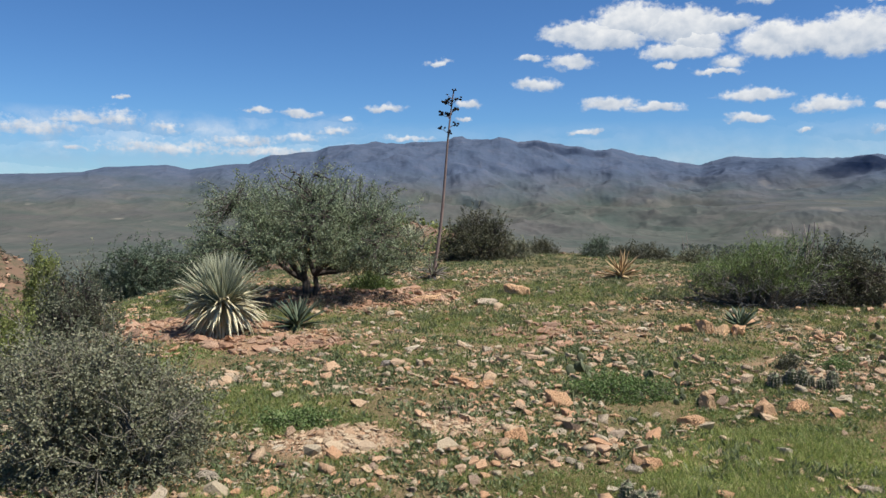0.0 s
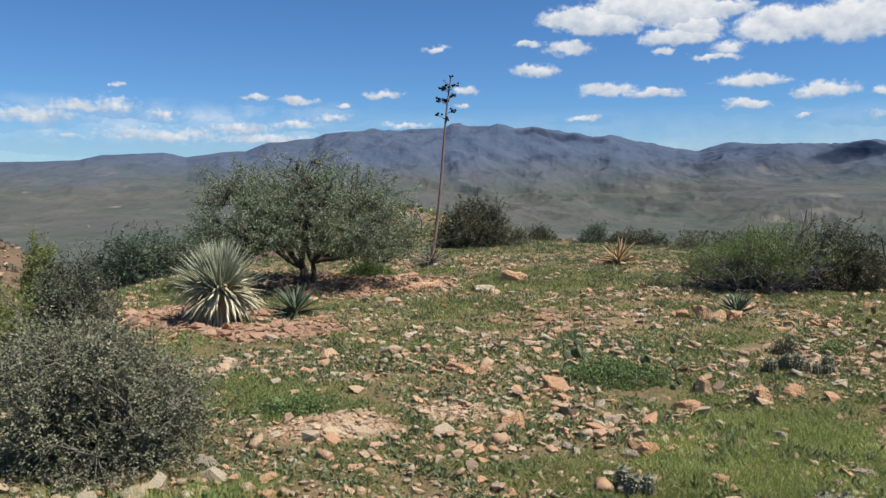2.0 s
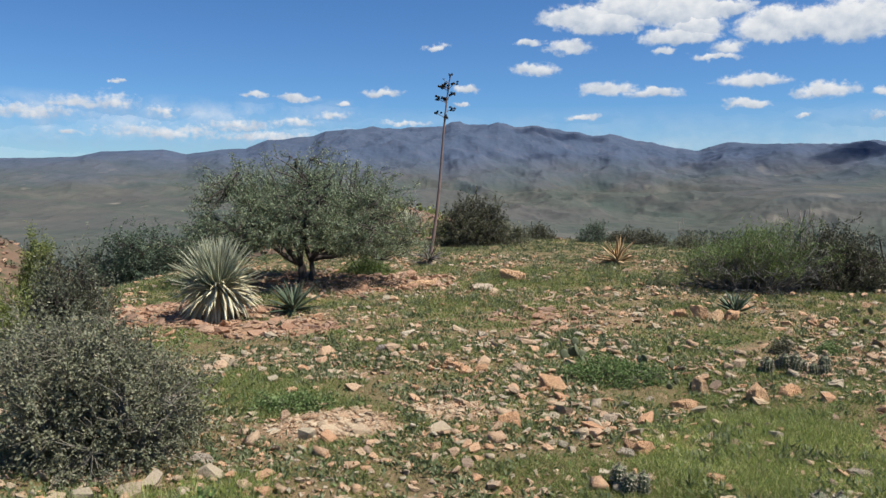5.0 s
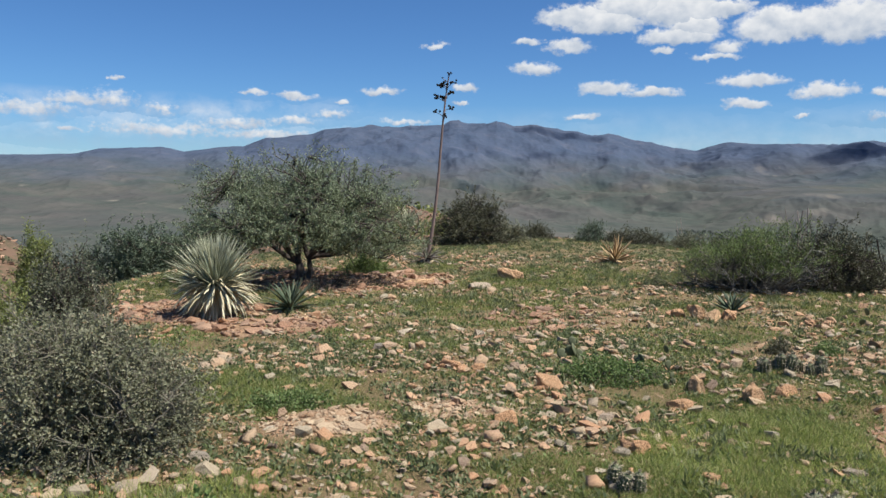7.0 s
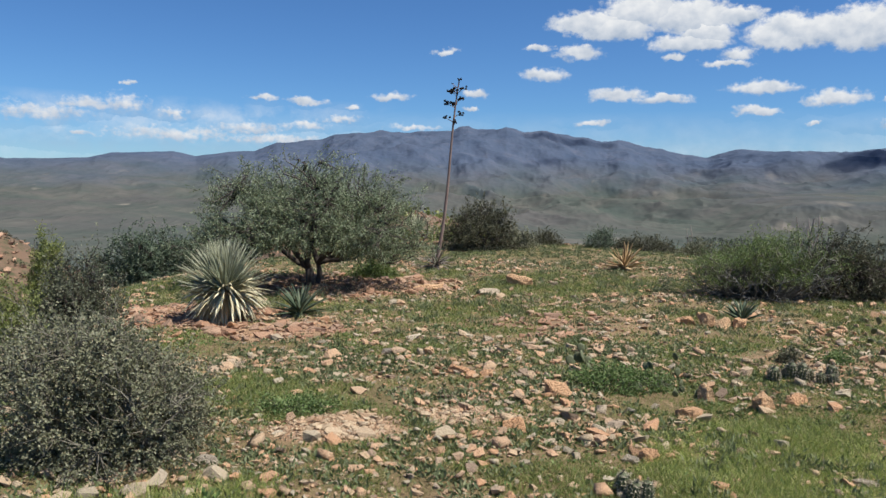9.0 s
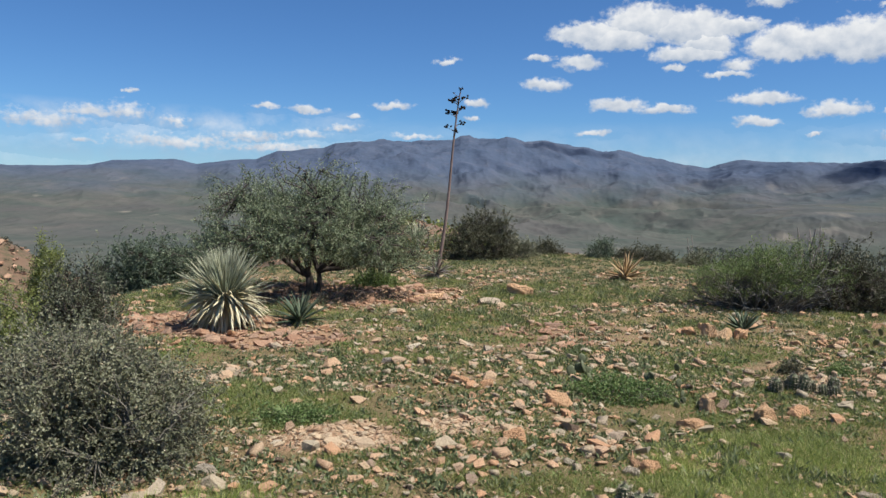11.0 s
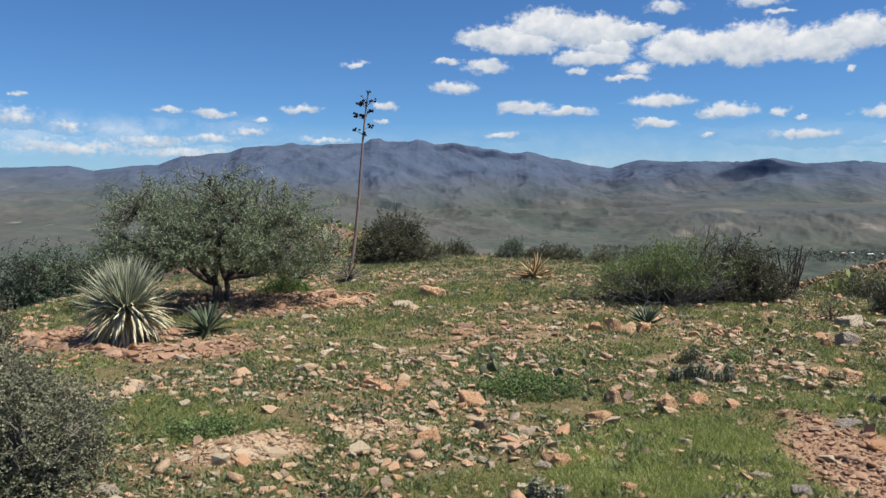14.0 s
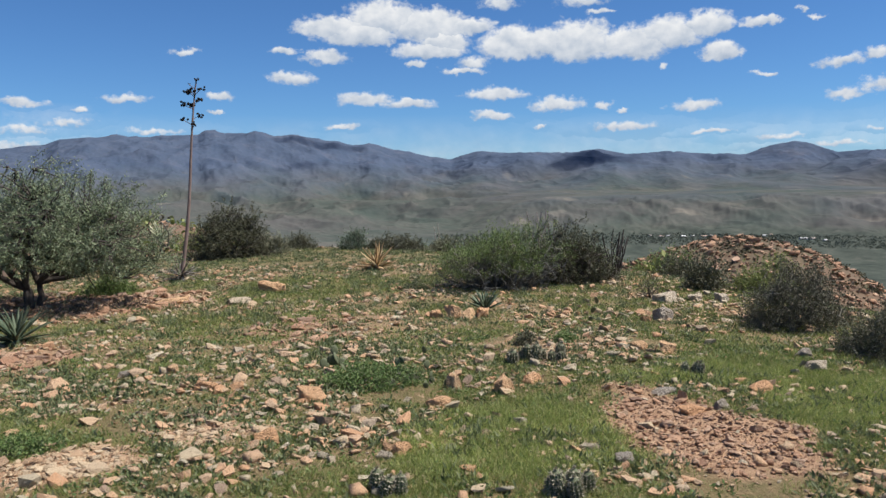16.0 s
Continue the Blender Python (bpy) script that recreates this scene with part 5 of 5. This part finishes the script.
WORN_STONES = [worn(me.copy()) for me in STONE_MESHES]
for x, y in scatter(300, 3.2, 7.5, keep=stony):
    s = min(0.09, 0.045 * math.exp(rng.normal() * 0.4))
    ob = shared("stone", WORN_STONES[rng.integers(0, 14)], "", ground, pose(x, y, ground_z(x, y) + s * 0.12, rng.normal() * 14, rng.normal() * 14, rng.uniform(0, 360)) @ Matrix.Diagonal((s * rng.uniform(0.9, 1.6), s, s * rng.uniform(0.7, 1.1), 1)))


def stone_field(name, pts, size, spread, material, label, cap=0.15, lift=0.12):
    """Many small stones in one mesh."""
    src = []
    for me in STONE_MESHES[:8]:
        v = np.array([p.co for p in me.vertices])
        me.calc_loop_triangles()
        src.append((v, np.array([t.vertices for t in me.loop_triangles])))
    z = height(pts[:, 0], pts[:, 1])
    V, F, nv = [], [], 0
    kind = rng.integers(0, 8, len(pts))
    for j, (v, f) in enumerate(src):
        q, zz = pts[kind == j], z[kind == j]
        m = len(q)
        s = np.minimum(cap, size * np.exp(rng.normal(size=m) * spread))
        w = v[None] * np.stack([rng.uniform(0.9, 1.6, m), np.ones(m), rng.uniform(0.7, 1.1, m)], -1)[:, None, :] * s[:, None, None]
        # lean a little, then turn about the upright
        for axis in (0, 1):
            n = rng.normal(size=m) * 0.25
            o = 1 - axis
            p, t = w[..., o].copy(), w[..., 2].copy()
            w[..., o], w[..., 2] = p * np.cos(n)[:, None] - t * np.sin(n)[:, None], p * np.sin(n)[:, None] + t * np.cos(n)[:, None]
        a = rng.uniform(0, 6.3, m)[:, None]
        w = np.stack([w[..., 0] * np.cos(a) - w[..., 1] * np.sin(a), w[..., 0] * np.sin(a) + w[..., 1] * np.cos(a), w[..., 2]], -1)
        w = w + np.stack([q[:, 0], q[:, 1], zz + s * lift], -1)[:, None, :]
        V.append(w.reshape(-1, 3))
        F.append((f[None] + (np.arange(m) * len(v))[:, None, None]).reshape(-1, 3) + nv)
        nv += m * len(v)
    ob = mesh_object(name, np.concatenate(V), np.concatenate(F), material)
    ob.data.polygons.foreach_set("use_smooth", np.concatenate([np.full(len(f), j % 5 == 0) for j, f in enumerate(F)]))
    return tagged(ob, label, "stones", kind="stuff")


stone_field("scattered_stones", np.concatenate([scatter(3800, 3.2, 7.5, keep=stony), scatter(8500, 7.5, 15, keep=stony), scatter(2200, 15, 24, keep=stony)]), 0.037, 0.5, M_STONE_FIELD, "loose buff and orange stones scattered over the hilltop", 0.12, 0.22)
far = np.concatenate([scatter(4200, 16, 70, 27, 57), scatter(1100, 40, 76, -42, -24)])
stone_field("hillside_rocks", far, 0.24, 0.5, M_RED_FIELD, "reddish rocks strewn over the lower hillsides", 0.6, 0.3)
stone_field("knoll_stones", scatter(1300, 20, 36, -16, 10), 0.10, 0.45, M_RED_FIELD, "reddish stones on a scrubby knoll behind the crest", 0.2, 0.2)
stone_field("pebbles", np.concatenate([scatter(7000, 3.0, 7, keep=stony), scatter(4500, 7, 11, keep=stony)]), 0.024, 0.45, M_STONE_FIELD, "small buff and orange pebbles scattered over the soil")


stone_field("red_rubble", np.concatenate([scatter(2600, 3.0, 6.0, 20, 56, keep=bare_soil), scatter(500, 6, 13, -30, 10, keep=bare_soil)]), 0.0125, 0.65, M_RED_FIELD, "broken reddish rubble on open soil", 0.07, 0.25)
stone_field("pale_rubble", scatter(1700, 3.8, 6, -20, 16, keep=bare_soil), 0.0155, 0.65, M_PALE_FIELD, "broken pale pinkish rubble on open soil", 0.10)
stone_field("red_stones", scatter(2300, 6, 13, -30, 12, keep=bare_soil), 0.050, 0.55, M_RED_FIELD, "reddish stones on open soil near a tree", 0.18)


# ---------- grass and herbs ----------
def green(x, y):
    c = 0.36 + 1.5 * fbm(x * 1.9, y * 1.9, 4, 130) - 0.55 * fbm(x * 1.3, y * 1.3, 4, 90)
    return np.clip(c - 0.9 * bare_soil(x, y) + 0.45 * lush(x, y), 0.03, 1)


def tufts(name, centres, per, spread, length, width, material, label, category, lean=0.5, droop=0.25):
    centres = centres[rng.uniform(size=len(centres)) > 1.1 * bare_soil(centres[:, 0], centres[:, 1])]
    n = len(centres)
    p = np.repeat(centres, per, axis=0) + rng.normal(size=(n * per, 2)) * spread
    pz = height(p[:, 0], p[:, 1])
    p = np.column_stack([p, pz - 0.004])
    d = unit(np.column_stack([rng.normal(size=(len(p), 2)) * lean, np.ones(len(p))]))
    boost = 1 + 0.35 * lush(p[:, 0], p[:, 1])
    ln = length * rng.uniform(0.45, 1.25, len(p)) * boost
    if width < 0.012:
        s = unit(np.cross(d, rng.normal(size=d.shape))) * width * 0.6
        end = p + d * ln[:, None] - np.array([0, 0, 1.0]) * (ln * droop)[:, None]
        v, f = np.stack([p - s, p + s, end], 1).reshape(-1, 3), np.arange(3 * len(p)).reshape(-1, 3)
    else:
        v, f = leaf_quads(rng, p, d, ln, width, droop)
    return tagged(mesh_object(name, v, f, material), label, category, kind="stuff")


tufts("grass", np.concatenate([scatter(17000, 2.8, 7, keep=green)]), 12, 0.04, 0.056, 0.0040, M_GRASS, "short green and straw-coloured grass between stones", "grass")
tufts("grass", np.concatenate([scatter(14000, 7, 13, keep=green), scatter(8000, 13, 24, keep=green)]), 9, 0.055, 0.062, 0.009, M_GRASS, "short green and straw-coloured grass between stones", "grass")
tufts("lush_grass", scatter(4000, 2.8, 6.8, 8, 56, keep=lush), 12, 0.04, 0.06, 0.0042, M_GRASS_LIGHT, "bright yellow-green grass in a damp hollow", "grass", 0.6)
tufts("near_grass", scatter(3000, 2.75, 4.1, -35, 40, keep=green), 12, 0.045, 0.06, 0.004, M_GRASS, "loose green and straw-coloured grass between stones", "grass", 0.6)
tufts("tall_grass", scatter(420, 2.85, 4.0, -34, -13), 14, 0.05, 0.13, 0.0045, M_GRASS_LIGHT, "taller loose green grass beside a grey shrub", "grass", 0.35)
tufts("herbs", np.concatenate([scatter(3200, 2.8, 8, keep=green), scatter(4000, 8, 18, keep=green)]), 15, 0.05, 0.034, 0.016, M_FORB, "low dark green herbs between stones", "herbs", 1.6, 0.1)

tufts("weeds", np.concatenate([scatter(2300, 2.8, 8, keep=stony), scatter(4200, 8, 20)]), 24, 0.045, 0.055, 0.016, M_WEED, "small grey-green weeds between stones", "weeds", 0.9, 0.1)
tufts("weeds", np.concatenate([scatter(1900, 8, 21)]), 30, 0.05, 0.12, 0.0115, M_WEED, "taller grey-green weeds between stones", "weeds", 0.6, 0.2)


# ---------- the valley ----------
def house(az, r, w, d, h, turn):
    x, y = r * math.sin(radians(az)), r * math.cos(radians(az))
    z = float(mountains(np.array([x]), np.array([y]), np.array([r]), np.array([az]))[0])
    ob = new("house")
    ob.matrix_basis = pose(x, y, z - 0.5, 0, 0, turn)
    tagged(ob, "far white farm building with a low pitched roof in the valley", "house", "valley houses")
    bm = bmesh.new()
    bmesh.ops.create_cube(bm, size=1, matrix=Matrix.Translation((0, 0, h / 2)) @ Matrix.Diagonal((w, d, h, 1)))
    part("wall", bm, M_WALL, ob)
    bm = bmesh.new()
    a, b, t = w / 2 + 0.5, d / 2 + 0.5, h + d * 0.22
    v = [bm.verts.new(c) for c in ((-a, -b, h + 0.02), (a, -b, h + 0.02), (a, b, h + 0.02), (-a, b, h + 0.02), (-a, 0, t), (a, 0, t))]
    for f in ((0, 1, 5, 4), (2, 3, 4, 5), (0, 4, 3), (1, 2, 5), (3, 2, 1, 0)):
        bm.faces.new([v[k] for k in f])
    part("roof", bm, M_ROOF, ob)
    for k in (-0.28, 0.05, 0.3):
        bm = bmesh.new()
        bmesh.ops.create_cube(bm, size=1, matrix=Matrix.Translation((w * k, -d / 2 - 0.02, h * 0.5)) @ Matrix.Diagonal((1.4, 0.1, 1.5, 1)))
        part("window", bm, M_BARK, ob)
    return ob


for az, r, w, d, h, turn in ((35.0, 1262, 16, 9, 4, 10), (35.5, 1275, 11, 8, 4, -20), (36.6, 1262, 18, 9, 4, 0), (37.2, 1270, 12, 9, 4, 30), (38.0, 1265, 20, 10, 4.5, -10), (38.5, 1285, 10, 8, 4, 15),
                             (42.1, 1300, 18, 10, 4.5, 0), (42.5, 1310, 12, 8, 4, 20), (44.6, 1240, 22, 10, 4.5, -15), (45.2, 1250, 16, 9, 4, 10), (46.0, 1230, 12, 9, 4, 0), (34.2, 1270, 12, 8, 4, 40)):
    house(az, r * 1.07, w * 0.55, d * 0.6, h * 0.6, turn)
n = 2400
az, r = rng.uniform(18, 56, n), 1170 + 240 * rng.uniform(0, 1, n) ** 0.8
x, y = r * np.sin(np.radians(az)), r * np.cos(np.radians(az))
z = mountains(x, y, r, az)
V, F, nv = [], [], 0
for k in range(n):
    s, m = rng.uniform(1.2, 3.0), 18
    d = unit(rng.normal(size=(m, 3)))
    p = d * rng.uniform(0.3, 1, (m, 1)) * s * np.array([1.1, 1.1, 0.8]) + np.array([x[k], y[k], z[k] + s * 0.7])
    v, f = leaf_quads(rng, p, unit(d + rng.normal(size=(m, 3)) * 0.5), s * 0.7, s * 0.5)
    V.append(v), F.append(f + nv)
    nv += len(v)
tagged(mesh_object("valley_trees", np.concatenate(V), np.concatenate(F), M_FAR_TREE), "dark green far trees along the valley floor", "trees", kind="stuff")


# ---------- clouds that shade the far slopes ----------
k = Mat("cloud_white", 1.0)
cloud_mix, cloud_clear = k.N.new("ShaderNodeMixShader"), k.N.new("ShaderNodeBsdfTransparent")
k.colour(k.ramp(k.noise(0.01), [(0.3, (0.8, 0.8, 0.8)), (0.7, (0.88, 0.88, 0.88))]))
cloud_mix.inputs[0].default_value = 0.2
k.L.new(cloud_clear.outputs[0], cloud_mix.inputs[1])
k.L.new(k.b.outputs[0], cloud_mix.inputs[2])
k.L.new(cloud_mix.outputs[0], k.N["Material Output"].inputs[0])
M_CLOUD = k.m
SUN_WAY = Vector((math.sin(radians(SUN_AZ)) * math.cos(radians(SUN_EL)), math.cos(radians(SUN_AZ)) * math.cos(radians(SUN_EL)), math.sin(radians(SUN_EL))))


def on_range(az, el):
    """Where the line of sight at that bearing and elevation first meets the range."""
    r = np.arange(1250.0, 4460.0, 6.0)
    a = np.full(len(r), az)
    e, _ = range_elevation(r * np.sin(np.radians(a)), r * np.cos(np.radians(a)), r, a)
    i = int(np.argmax(e >= el)) if (e >= el).any() else int(np.argmax(e))
    return Vector((r[i] * math.sin(radians(az)), r[i] * math.cos(radians(az)), 1.6 + r[i] * math.tan(radians(e[i]))))


def cloud(spots, up, label):
    """A lumpy cumulus high above the slopes that it shades: bearing, elevation and half width of each shaded spot."""
    lumps = [(on_range(az, el) + SUN_WAY * (up / SUN_WAY.z), s) for az, el, s in spots]
    c = sum((p for p, _ in lumps), Vector()) / len(lumps)
    bm = bmesh.new()
    for p, s in lumps:
        bmesh.ops.create_icosphere(bm, subdivisions=3, radius=s, matrix=Matrix.Translation(p - c) @ Matrix.Diagonal((1, 1, 0.6, 1)))
    for v in bm.verts:
        v.co += v.co.normalized() * 14 * noise.fractal(v.co * 0.014, 1.0, 2.0, 4)
    me = bpy.data.meshes.new("cloud")
    bm.to_mesh(me)
    bm.free()
    me.materials.append(M_CLOUD)
    ob = new("cloud", me)
    ob.matrix_basis = Matrix.Translation(c)
    return tagged(ob, label, "cloud", "clouds", "")


cloud([(27.0, 1.35, 34), (27.7, 1.42, 46), (28.4, 1.55, 60), (29.3, 1.6, 75), (30.2, 1.9, 85), (30.9, 2.2, 75), (31.6, 1.85, 70), (32.3, 1.65, 45)], 3200, "white flat-bottomed cumulus cloud shading a far ridge")
cloud([(6.3, 3.5, 55), (7.4, 3.5, 70), (8.4, 3.2, 75), (9.4, 3.1, 85), (10.5, 3.1, 80), (11.5, 2.8, 70)], 3200, "white flat-bottomed cumulus cloud shading a far peak")
cloud([(6.2, 1.3, 30), (7.2, 1.5, 34), (8.3, 1.75, 34), (9.4, 1.7, 28)], 3200, "small white cumulus cloud shading the foot of a far peak")
